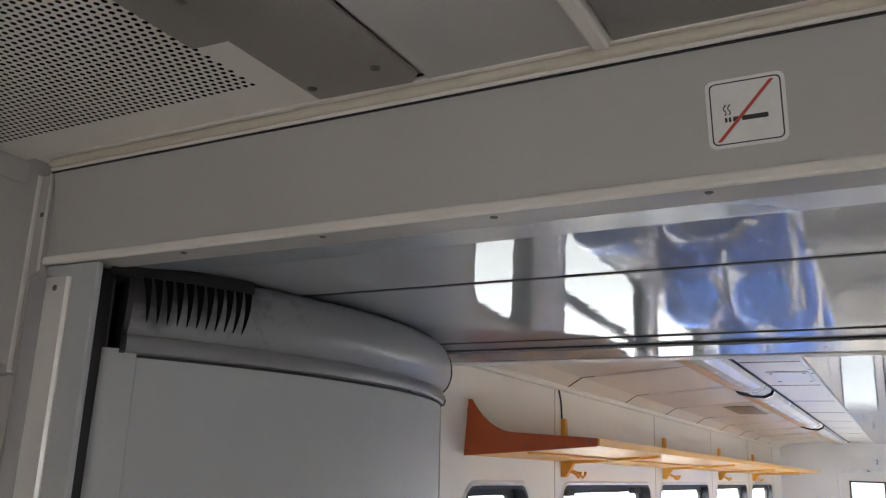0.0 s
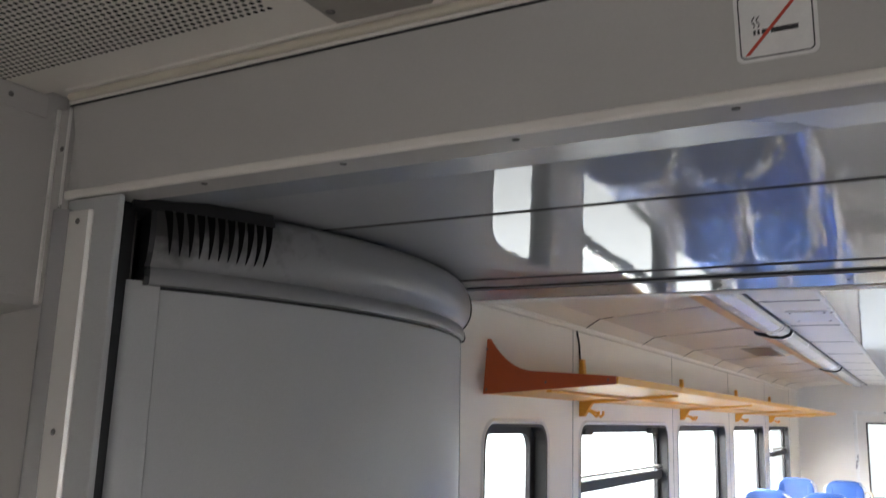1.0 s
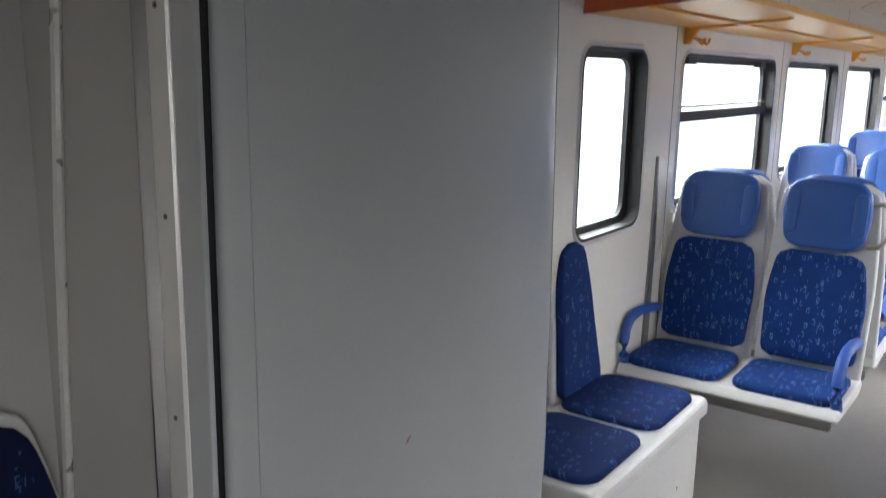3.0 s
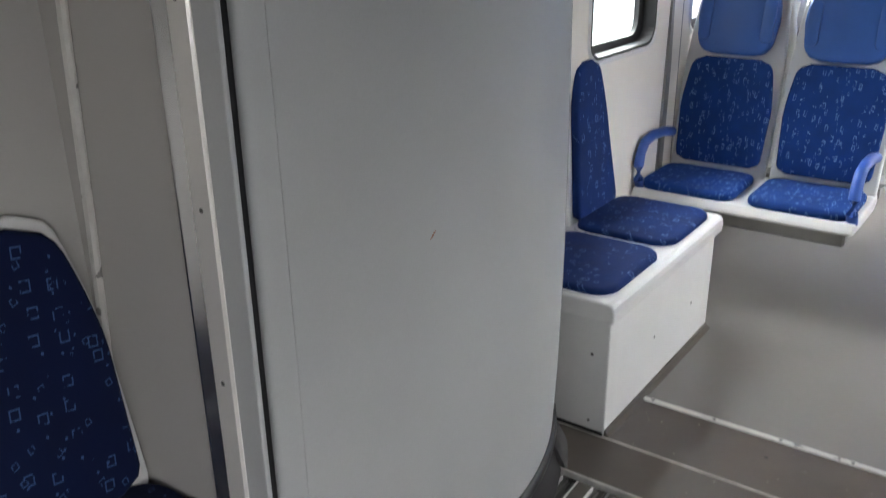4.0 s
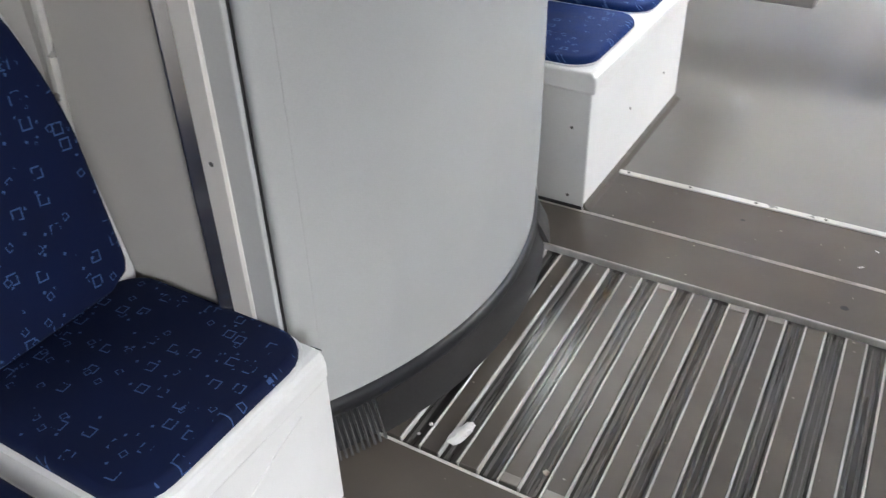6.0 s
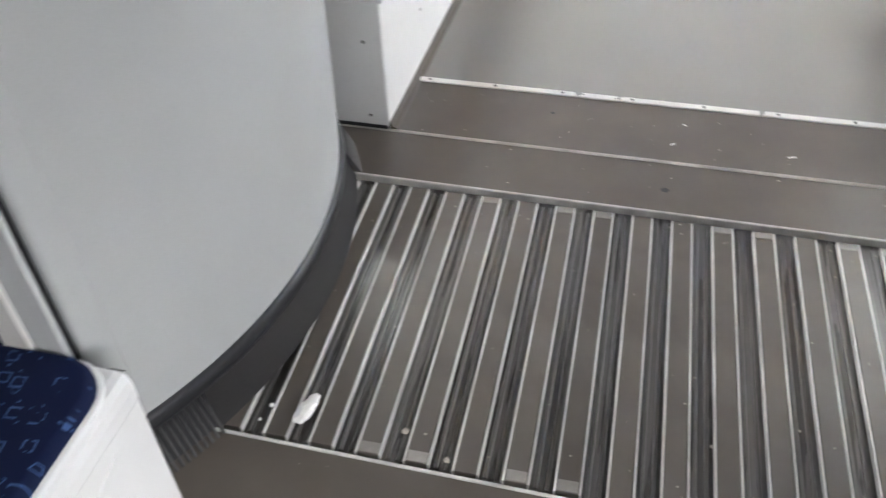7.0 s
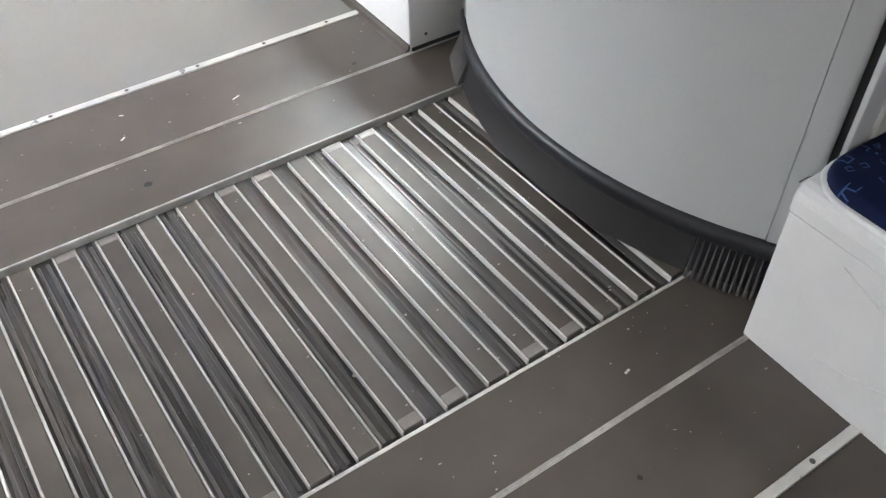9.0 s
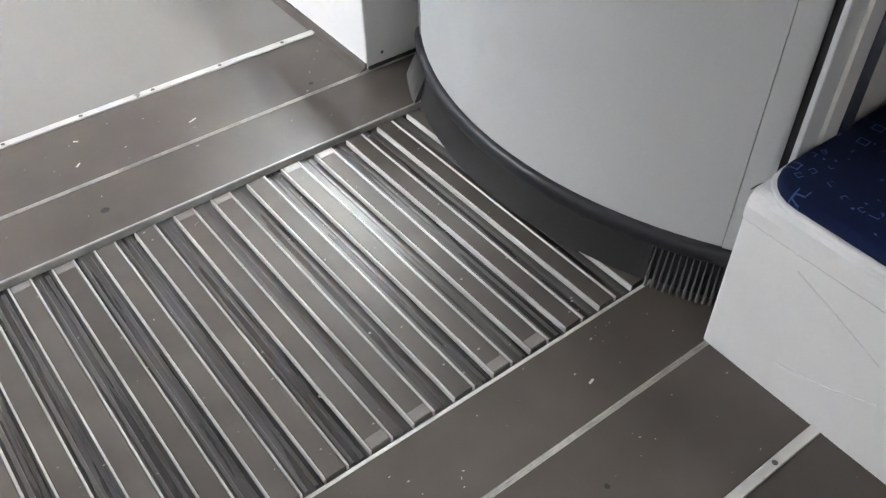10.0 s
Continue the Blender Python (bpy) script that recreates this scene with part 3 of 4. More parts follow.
part("top_moulding", box(-1.122, 1.122, -0.707, -0.680, 2.463, 2.476, 0.005, 3), TRIM, header, "cream rounded plastic moulding", smooth=True)
part("moulding_strip", box(-1.122, 1.122, -0.712, -0.680, 2.4765, 2.4845, 0.002, 1), WHITE, header, "thin white strip")
part("moulding_strip", box(-1.122, 1.122, -0.7015, -0.680, 2.4565, 2.4625, 0.002, 1), WHITE, header)
# Thin black strips draw the shadow lines above and below the moulding.
part("shadow_line", box(-1.122, 1.122, -0.7105, -0.680, 2.4848, 2.4885), RUBBER, header, "dark line drawn for the shadow along the moulding")
part("shadow_line", box(-1.122, 1.122, -0.6975, -0.680, 2.4540, 2.4560), RUBBER, header)
for a, b in ((-1.147, -1.118), (1.118, 1.147)):
    part("side_filler", box(a, b, -0.664, -0.606, 2.296, 2.50), PAINT, header)

soffit = thing("ceiling_gangway", "glossy blue-grey laminate ceiling panels over the gangway", "ceiling", kind="structure")
sb = box(-1.25, 1.25, -0.62, 0.80, 2.33, 2.40)
part("backing", sb, RUBBER, soffit)
SAG = 0.010
for y0, y1, z0 in ((-0.488, -0.2445, 2.3125), (-0.2365, 0.410, 2.3125), (0.418, 0.560, 2.311), (0.572, 0.740, 2.300)):
    part("ceiling_panel", outline([(y0, z0 + SAG * (y1 - y0)), (y1, z0 - SAG * (y1 - y0)), (y1, 2.331), (y0, 2.331)], "yz", -1.22, 1.22), GLOSS, soffit)
for y, h, z0 in ((-0.2405, 0.007, 2.3085), (0.414, 0.007, 2.3035), (0.566, 0.008, 2.3065)):
    part("joint_profile", box(-1.2, 1.2, y - h, y + h, z0, 2.329, 0.002, 1), RUBBER, soffit, "black rubber joint profile")
screws([(-0.9 + 0.30 * k, 0.65, 2.2998) for k in range(7)], (0, 0, -1), soffit, 0.005, 0.002)
part("far_edge", box(-1.22, 1.22, 0.742, 0.80, 2.296, 2.52), WHITE, soffit)

for side, tag in ((-1, "left"), (1, "right")):
    post = thing("door_post_" + tag, "grey gangway door post with screwed aluminium cover", "post", kind="structure")

    def sx(a, b):
        return (a, b) if side < 0 else (-b, -a)
    part("jamb", box(*sx(-1.14, -1.011), -0.665, -0.652, 0, 2.295, 0.003, 2), PANEL, post)
    part("jamb_return", box(*sx(-1.14, -1.045), -0.652, -0.60, 0, 2.295), RUBBER, post)
    face = [(-1.122, -0.660), (-1.122, -0.674), (-1.074, -0.673), (-1.070, -0.668), (-1.070, -0.660)]
    corner = [(-1.162, -0.656), (-1.160, -0.676), (-1.155, -0.6825), (-1.148, -0.6840), (-1.1225, -0.674), (-1.1225, -0.656)]
    if side > 0:
        face, corner = ([(-x, y) for x, y in p][::-1] for p in (face, corner))
    cover = part("cover", outline(face, "xy", 0.0, 2.272), COVER, post, "pale anodised cover strip with screws")
    part("cover_corner", outline(corner, "xy", 0.0, 2.276), CHROME, cover, "polished rounded aluminium corner")
    screws([(side * 1.099, -0.6733, zz) for zz in (2.253, 1.902, 1.548, 1.176, 0.816, 0.45, 0.10)], (0, -1, 0), cover, 0.0056, 0.0022)
    structure("wall_bulkhead_" + tag, box(*sx(-1.60, -1.141), -0.658, -0.60, 0, 2.52), PAINT, "grey painted bulkhead wall beside the gangway", "wall")
    structure("trim_corner_" + tag, rod([(side * x, -0.668, z) for x, z in ((1.53, 0.0), (1.523, 0.40), (1.505, 0.76), (1.48, 1.05), (1.448, 1.49), (1.415, 1.80), (1.385, 2.10))], 0.011, 8), ALU, "rounded metal corner trim on the bulkhead", "trim")
    structure("wall_gangway_end_" + tag, box(*sx(-1.5, -1.14), 0.60, 0.72, 0, 2.52), WHITE, "off-white bulkhead end behind the gangway panel", "wall")
    structure("wall_bellows_" + tag, box(*sx(-1.30, -1.22), -0.60, 0.60, -0.06, 2.40), RUBBER, "dark rubber gangway bellows wall", "wall")
    # overhead cove of the nearer carriage
    structure("wall_cove_" + tag, outline([p if side < 0 else (-p[0], p[1]) for p in [(-1.178, 2.50), (-1.178, 2.125), (-1.195, 2.11), (-1.56, 2.075), (-1.56, 2.50)]], "xz", -4.5, -0.661), PAINT, "grey painted overhead side cove", "wall")
    strip = structure("trim_cove_" + tag, box(*sx(-1.198, -1.146), -0.676, -0.6585, 2.112, 2.462, 0.003, 1), PAINT, "riveted grey cover angle at the cove end", "trim")
    part("edge_bead", box(*sx(-1.149, -1.145), -0.679, -0.674, 2.112, 2.462, 0.001, 1), ALU, strip)
    part("edge_bead", box(*sx(-1.199, -1.195), -0.679, -0.674, 2.112, 2.462, 0.001, 1), ALU, strip)
    part("fold", box(*sx(-1.1795, -1.1745), -0.6825, -0.674, 2.112, 2.462, 0.001, 1), ALU, strip)
    angle = structure("trim_cove_top_" + tag, box(*sx(-1.1785, -1.1715), -2.2, -0.702, 2.437, 2.4785, 0.003, 2), PAINT, "riveted pale angle strip under the ceiling edge", "trim")
    screws([(side * 1.1715, -0.775 - 0.21 * k, 2.458) for k in range(7)], (-side, 0, 0), angle, 0.005, 0.002)
    screws([(side * 1.189, -0.676, z) for z in (2.397, 2.215)] + [(side * 1.160, -0.676, z) for z in (2.388, 2.160)], (0, -1, 0), strip, 0.005, 0.002)

# ---- nearer carriage: ceiling, walls, end ----
structure("ceiling_near", box(-1.30, 1.30, -4.5, -0.60, 2.49, 2.56), WHITE, "plain pale ceiling sheet of the nearer carriage", "ceiling")
perf = thing("ceiling_perforated", "perforated pale grey ceiling ventilation panel", "ceiling panel", kind="structure")
part("sheet", box(-1.176, -0.535, -2.2, -0.712, 2.480, 2.489), CEIL, perf)
nx_, pitch_ = 48, 0.0125
verts, faces = [], []
for j in range(60):
    for i in range(nx_):
        cx, cy = -0.597 - pitch_ * (i + 0.5 * (j % 2)), -0.790 - pitch_ * 0.87 * j
        b0 = len(verts)
        for k in range(6):
            a = math.pi / 3 * k
            verts.append((cx + 0.0041 * math.cos(a), cy + 0.0041 * math.sin(a), 2.4795))
        verts.append((cx, cy, 2.4794))
        faces += [(b0 + k, b0 + (k + 1) % 6, b0 + 6) for k in range(6)]
me = bpy.data.meshes.new("perforation")
me.from_pydata(verts, [], faces)
me.materials.append(HOLE)
tagged(new("perforation", me), "rows of small dark round holes", kind="stuff").parent = perf
plate = thing("ceiling_cover_plate", "dull steel cover plate screwed to the ceiling", "cover plate")
part("plate", outline([(-0.534, -0.722), (-0.386, -0.717), (-0.368, -0.735), (-0.368, -2.2), (-0.592, -2.2), (-0.592, -0.908), (-0.536, -0.906)], "xy", 2.473, 2.4795, 0.002, 1), PLATE, plate)
screws([(-0.520, -0.757, 2.473), (-0.408, -0.775, 2.473), (-0.52, -1.0, 2.473), (-0.405, -1.0, 2.473)], (0, 0, -1), plate, 0.007, 0.003)
structure("ceiling_panel_mid", box(-0.365, -0.142, -2.2, -0.700, 2.478, 2.4895), PAINT, "pale flat ceiling panel", "ceiling")
structure("trim_ceiling_bar", box(-0.140, -0.118, -2.2, -0.713, 2.466, 2.4895, 0.004, 2), WHITE, "narrow pale ceiling joint bar", "trim")
structure("ceiling_panel_right", box(-0.116, 1.198, -2.2, -0.700, 2.478, 2.4895), STEEL, "dull metal ceiling panel", "ceiling")
# Openings out of view, added and sized per side to shape the near light.
unseen_holes_near = {-1: [(-3.95, -2.95, 1.05, 1.95)], 1: [(-3.95, -2.05, 1.05, 1.95)]}
for side, tag in ((-1, "left"), (1, "right")):
    own = wall_with_openings(side * 1.54, side * 1.62, -4.5, -0.66, 0, 2.5, unseen_holes_near[side])
    structure("wall_near_" + tag, own, PAINT, "grey painted side wall of the nearer carriage", "wall")
# Unseen end wall, added to close the nearer carriage behind the camera.
structure("wall_near_end", box(-1.5, 1.5, -4.6, -4.5, 0, 2.56), PAINT, "unseen plain grey end wall closing the nearer carriage", "wall")

# ---- far carriage: walls, windows, ceiling ----
WINDOWS = [(1.50, 2.16), (2.60, 4.32), (4.60, 6.28), (6.64, 8.35), (8.68, 10.35)]
Z0, Z1 = 1.115, 1.915
for side, tag in ((-1, "left"), (1, "right")):
    xi, xo = side * 1.40, side * 1.485
    own = wall_with_openings(xi, xo, 0.72, 11.4, 0, 2.41, [(a, b, Z0, Z1) for a, b in WINDOWS])
    wall = structure("wall_far_" + tag, own, WHITE, "off-white laminate side wall with window openings", "wall")
    for i, (a, b) in enumerate(WINDOWS):
        w = thing("window_%s_%d" % (tag, i + 1), "carriage window with thick black rubber frame", "window", kind="structure")
        ring = rounded(a, b, Z0, Z1, 0.09, 6)
        inner = rounded(a + 0.014, b - 0.014, Z0 + 0.014, Z1 - 0.014, 0.08, 6)
        inner2 = rounded(a + 0.05, b - 0.05, Z0 + 0.045, Z1 - 0.045, 0.07, 6)
        own = bmesh.new()
        loops = []
        for pts, x in ((ring, xi - side * 0.004), (inner, xi - side * 0.004), (inner, xi + side * 0.055), (inner2, xi + side * 0.062), (inner2, xo), (ring, xo)):
            loops.append([own.verts.new((x, u, v)) for u, v in pts])
        for p, q in zip(loops, loops[1:]):
            for k in range(len(p)):
                own.faces.new((p[k], p[(k + 1) % len(p)], q[(k + 1) % len(p)], q[k]))
        part("frame", own, RUBBER, w, "black rubber frame")
        lip = rounded(a - 0.022, b + 0.022, Z0 - 0.022, Z1 + 0.022, 0.11, 6)
        own = bmesh.new()
        l0 = [own.verts.new((xi - side * 0.001, u, v)) for u, v in lip]
        l1 = [own.verts.new((xi - side * 0.010, u, v)) for u, v in rounded(a - 0.012, b + 0.012, Z0 - 0.012, Z1 + 0.012, 0.10, 6)]
        l2 = [own.verts.new((xi - side * 0.003, u, v)) for u, v in ring]
        for p, q in ((l0, l1), (l1, l2)):
            for k in range(len(p)):
                own.faces.new((p[k], p[(k + 1) % len(p)], q[(k + 1) % len(p)], q[k]))
        part("surround", own, SHELL, w, "raised white surround", smooth=True)
        pane = part("pane", box(xi + side * 0.066 - 0.002, xi + side * 0.066 + 0.002, a + 0.045, b - 0.045, Z0 + 0.04, Z1 - 0.04), GLASS, w)
        pane.visible_shadow = False
        if i in (1, 4):
            part("transom", box(*sorted((xi + side * 0.03, xi + side * 0.064)), a + 0.03, b - 0.03, 1.565, 1.622, 0.006, 2), RUBBER, w, "dark hopper window transom")
            part("hopper_rail", box(*sorted((xi + side * 0.025, xi + side * 0.06)), a + 0.06, b - 0.06, 1.640, 1.655, 0.004, 1), STEEL, w)
            part("latch", box(*sorted((xi + side * 0.005, xi + side * 0.05)), a + 0.10, a + 0.22, Z1 - 0.055, Z1 - 0.02, 0.006, 2), RUBBER, w)
            part("latch", box(*sorted((xi + side * 0.005, xi + side * 0.05)), b - 0.34, b - 0.22, Z1 - 0.055, Z1 - 0.02, 0.006, 2), RUBBER, w)
    seams = thing("trim_wall_joints_" + tag, "thin dark vertical wall panel joints", "trim", kind="structure")
    for y in (2.50, 4.47, 6.47, 8.52, 10.5):
        part("joint", box(*sorted((xi - side * 0.0015, xi + side * 0.01)), y - 0.004, y + 0.004, 0.0, 2.39), STEEL, seams)
    part("cable", rod([(xi - side * 0.004, 2.54, 2.40), (xi - side * 0.006, 2.575, 2.33), (xi - side * 0.006, 2.59, 2.24)], 0.005, 6), RUBBER, seams, "thin dark cable")
    structure("wall_taper_strip_" + tag, outline([(2.30, 0.45), (2.36, 0.45), (2.37, 1.00), (2.345, 1.42), (2.335, 1.42), (2.32, 1.00)], "yz", side * 1.400, side * 1.388), STEEL, "narrow grey tapering strip on the wall", "trim")
    rail = structure("trim_cornice_" + tag, outline([(side * 1.40, 2.385), (side * 1.384, 2.39), (side * 1.380, 2.405), (side * 1.40, 2.418)], "xz", 0.75, 11.4), WHITE, "narrow off-white cornice rail", "trim")
    # heating duct with seat carrier along the wall foot
    structure("baseboard_" + tag, box(*sorted((side * 1.40, side * 1.33)), 1.80, 11.4, 0.0, 0.16, 0.01, 2), STEEL, "grey metal heating duct along the wall foot", "duct")

own = bmesh.new()
cuts = [0.80, 1.62, 2.675, 3.73, 4.79, 5.85, 6.91, 7.97, 9.03, 10.09, 11.39]
for a, b in zip(cuts, cuts[1:]):
    for s in (-1, 1):
        sec = [(s * 1.40, 2.41), (s * 1.316, 2.463), (s * 0.735, 2.516), (s * 0.735, 2.53), (s * 1.32, 2.478), (s * 1.41, 2.42)]
        outline(sec, "xz", a + 0.008, b - 0.008, bm=own)
dark = bmesh.new()
for a in cuts[1:-1]:
    for s in (-1, 1):
        outline([(s * 1.40, 2.4085), (s * 1.3155, 2.4618), (s * 1.24, 2.4687), (s * 1.24, 2.474), (s * 1.317, 2.467), (s * 1.40, 2.414)], "xz", a - 0.0085, a + 0.0085, bm=dark)
pale = bmesh.new()
for a in cuts[1:-1]:
    for s in (-1, 1):
        outline([(s * 1.238, 2.4635), (s * 0.735, 2.5095), (s * 0.735, 2.5155), (s * 1.238, 2.4695)], "xz", a - 0.012, a + 0.085, bm=pale)
structure("ceiling_far_battens", pale, WHITE, "off-white flat battens beside the ceiling joints", "ceiling")
for s in (-1, 1):
    structure("trim_cornice_" + ("left" if s < 0 else "right"), rod([(s * 1.394, 0.82 + 0.53 * k, 2.408 + 0.003 * (k % 2)) for k in range(20)], 0.0075, 6), WHITE, "slim pale cable duct along the ceiling edge", "trim")
structure("ceiling_far_joints", dark, RUBBER, "dark rubber joints between ceiling panels", "ceiling")
structure("ceiling_far_side", own, CEIL, "vaulted off-white ceiling panels with dark joints", "ceiling")
own = bmesh.new()
for s in (-1, 1):
    outline([(s * 1.40, 2.425), (s * 1.316, 2.480), (s * 0.70, 2.534), (s * 0.70, 2.56), (s * 1.45, 2.56), (s * 1.45, 2.425)], "xz", 0.80, 11.4, bm=own)
structure("ceiling_far_backing", own, RUBBER, "dark backing above the ceiling panels", "ceiling")
own = bmesh.new()
yy = 0.365
while yy < 11.3:
    for s in (-1, 1):
        box(*sorted((s * 0.50, s * 0.225)), max(yy, 0.81) + 0.015, min(yy + 1.06, 11.39) - 0.015, 2.497, 2.515, 0.003, 1, bm=own)
    yy += 1.06
# Flush dark strips stand in for the shade in the cassette gaps.
gaps = bmesh.new()
yy = 0.365 + 1.06
while yy < 11.3:
    for s in (-1, 1):
        box(*sorted((s * 0.499, s * 0.226)), yy - 0.0145, yy + 0.0145, 2.4968, 2.512, bm=gaps)
    yy += 1.06
structure("ceiling_far_cassette_joints", gaps, RUBBER, "dark strips drawn for the shaded gaps between the ceiling cassettes", "ceiling")
structure("ceiling_far_cassettes", own, WHITE, "row of pale ceiling cassettes with narrow gaps", "ceiling")
structure("ceiling_far_center", box(-0.20, 0.20, 0.80, 11.4, 2.49, 2.52), MIRRORCEIL, "polished reflective centre ceiling strip", "ceiling")
structure("ceiling_far_top", box(-0.75, 0.75, 0.80, 11.4, 2.53, 2.60), PAINT, "grey upper ceiling", "ceiling")
for s in (-1, 1):
    bar = structure("trim_ceiling_rail_" + ("left" if s < 0 else "right"), box(*sorted((s * 0.222, s * 0.203)), 0.80, 11.4, 2.480, 2.515, 0.004, 2), ALU, "slim aluminium ceiling rail", "trim")
    structure("trim_ceiling_channel_" + ("left" if s < 0 else "right"), box(*sorted((s * 0.512, s * 0.503)), 0.80, 11.4, 2.494, 2.512), RUBBER, "dark seal beside the ceiling cassettes", "trim")
hatch = thing("ceiling_hatch", "small pale screwed access plate in the ceiling", "access plate")
part("plate", box(-0.43, -0.235, 2.86, 3.30, 2.4905, 2.4968, 0.002, 1), SHELL, hatch)
screws([(x, y, 2.4905) for x in (-0.41, -0.255) for y in (2.90, 3.26)], (0, 0, -1), hatch, 0.009, 0.003)
structure("ceiling_grille", box(-1.02, -0.80, 5.0, 5.75, 2.487, 2.4935, 0.003, 1), STEEL, "grey ceiling air grille", "grille")


def ceiling_light(s, y0, y1):
    g = thing("ceiling_light", "long ceiling light with pale diffuser and cream side", "ceiling light", group="ceiling lights", at=(s * 0.62, (y0 + y1) / 2, 2.53))
    h = (y1 - y0) / 2
    body = [(-0.125, 0.0), (-0.125, -0.030), (-0.105, -0.047), (-0.022, -0.064), (-0.022, 0.0)]
    part("side", outline([(s * x * -1, z) for x, z in body] if s > 0 else body, "xz", -h, h), LAMPTRIM, g, "cream lamp side")
    lens = [(-0.020, -0.0655), (0.0, -0.070), (0.04, -0.068), (0.085, -0.050), (0.10, -0.02), (0.10, 0.0), (-0.053, 0.0)]
    part("diffuser", outline([(s * x * -1, z) for x, z in lens] if s > 0 else lens, "xz", -h + 0.012, h - 0.012), LENS, g, "pale ribbed diffuser")
    for e in (-1, 1):
        part("end_piece", outline([((s * x * -1 if s > 0 else x) * 1.03, z * 1.04) for x, z in [(-0.122, 0.0), (-0.122, -0.03), (-0.102, -0.047), (-0.02, -0.066), (0.04, -0.07), (0.085, -0.052), (0.10, -0.02), (0.10, 0)]], "xz", min(e * h, e * (h - 0.05)), max(e * h, e * (h - 0.05))), WHITE, g)
    for e in (-1, 1):
        part("end_seal", outline([((s * x * -1 if s > 0 else x) * 1.035, z * 1.05) for x, z in [(-0.122, 0.0), (-0.122, -0.03), (-0.102, -0.047), (-0.02, -0.066), (0.04, -0.07), (0.085, -0.052), (0.10, -0.02), (0.10, 0)]], "xz", min(e * (h + 0.001), e * (h + 0.010)), max(e * (h + 0.001), e * (h + 0.010))), RUBBER, g, "dark rubber end seal")
    return g


def light_connector(s, y0, y1):
    g = thing("light_connector", "pale wiring cover between two ceiling lights", "wiring cover", group="wiring covers", at=(s * 0.62, (y0 + y1) / 2, 2.53))
    h = (y1 - y0) / 2
    sec = [(-0.095, 0.0), (-0.08, -0.022), (-0.03, -0.055), (0.04, -0.058), (0.08, -0.04), (0.095, 0.0)]
    part("shell", outline([(s * x * -1, z) for x, z in sec] if s > 0 else sec, "xz", -h, h), WHITE, g)
    return g


for s in (-1, 1):
    for a, b in ((0.85, 3.55), (3.92, 7.19), (7.56, 11.0)):
        ceiling_light(s, a, b)
    for a, b in ((3.575, 3.895), (7.215, 7.535)):
        light_connector(s, a, b)

endw = thing("wall_far_end", "off-white end wall with a half-glazed door", "wall", kind="structure")
part("wall", box(-1.5, -0.70, 11.4, 11.5, 0, 2.56), WHITE, endw)
part("wall", box(0.70, 1.5, 11.4, 11.5, 0, 2.56), WHITE, endw)
part("wall", box(-0.70, 0.70, 11.4, 11.5, 2.15, 2.56), WHITE, endw)
part("door_frame", box(-0.70, 0.70, 11.385, 11.40, 2.10, 2.15, 0.004, 1), ALU, endw)
for s in (-1, 1):
    part("door_frame", box(*sorted((s * 0.70, s * 0.66)), 11.385, 11.40, 0, 2.10), ALU, endw)
own = bmesh.new()
for x0, x1, z0, z1 in ((-0.66, -0.55, 0, 2.1), (0.55, 0.66, 0, 2.1), (-0.11, 0.11, 0, 2.1), (-0.55, -0.11, 0, 1.0), (0.11, 0.55, 0, 1.0), (-0.55, -0.11, 2.0, 2.1), (0.11, 0.55, 2.0, 2.1)):
    box(x0, x1, 11.42, 11.46, z0, z1, bm=own)
part("door", own, WHITE, endw)
for s in (-1, 1):
    pane = part("pane", box(*sorted((s * 0.11, s * 0.55)), 11.438, 11.442, 1.0, 2.0), GLASS, endw)
    pane.visible_shadow = False
for s in (-1, 1):
    seal = bmesh.new()
    for x0, x1, z0, z1 in ((0.11, 0.13, 1.0, 2.0), (0.53, 0.55, 1.0, 2.0), (0.13, 0.53, 1.0, 1.02), (0.13, 0.53, 1.98, 2.0)):
        box(*sorted((s * x0, s * x1)), 11.412, 11.436, z0, z1, bm=seal)
    part("pane_seal", seal, RUBBER, endw, "black rubber window seal")
part("door_seal", box(-0.012, 0.012, 11.412, 11.42, 0.02, 2.09), RUBBER, endw)
sticker = thing("class_sticker", "small white sticker with a number two", "sticker", at=(-0.19, 11.396, 2.25))
part("backing", box(-0.055, 0.055, -0.002, 0.003, -0.045, 0.045), SHELL, sticker)
cu = bpy.data.curves.new("digit", "FONT")
cu.body, cu.size, cu.align_x, cu.align_y, cu.extrude = "2", 0.085, "CENTER", "CENTER", 0.0005
tmp_ob = bpy.data.objects.new("digit", cu)
dg = bpy.context.evaluated_depsgraph_get()
scene.collection.objects.link(tmp_ob)
dg.update()
me = bpy.data.meshes.new_from_object(tmp_ob.evaluated_get(dg))
bpy.data.objects.remove(tmp_ob)
me.materials.clear()
me.materials.append(INK)
digit = new("digit", me)
digit.parent = sticker
digit.matrix_basis = pose(0, -0.0035, 0, 90, 0, 0)


for side, tag in ((-1, "left"), (1, "right")):
    if side < 0:
        structure("backdrop_end", box(-2.0, 2.0, 13.0, 13.02, -0.5, 3.0), DIM_HAZE, "bright white distance beyond the end door", "backdrop")
    structure("backdrop_" + tag, box(*sorted((side * 3.8, side * 3.82)), -9, 42, -1.5, 6.0), HAZE, "bright white overcast distance outside the windows", "backdrop")


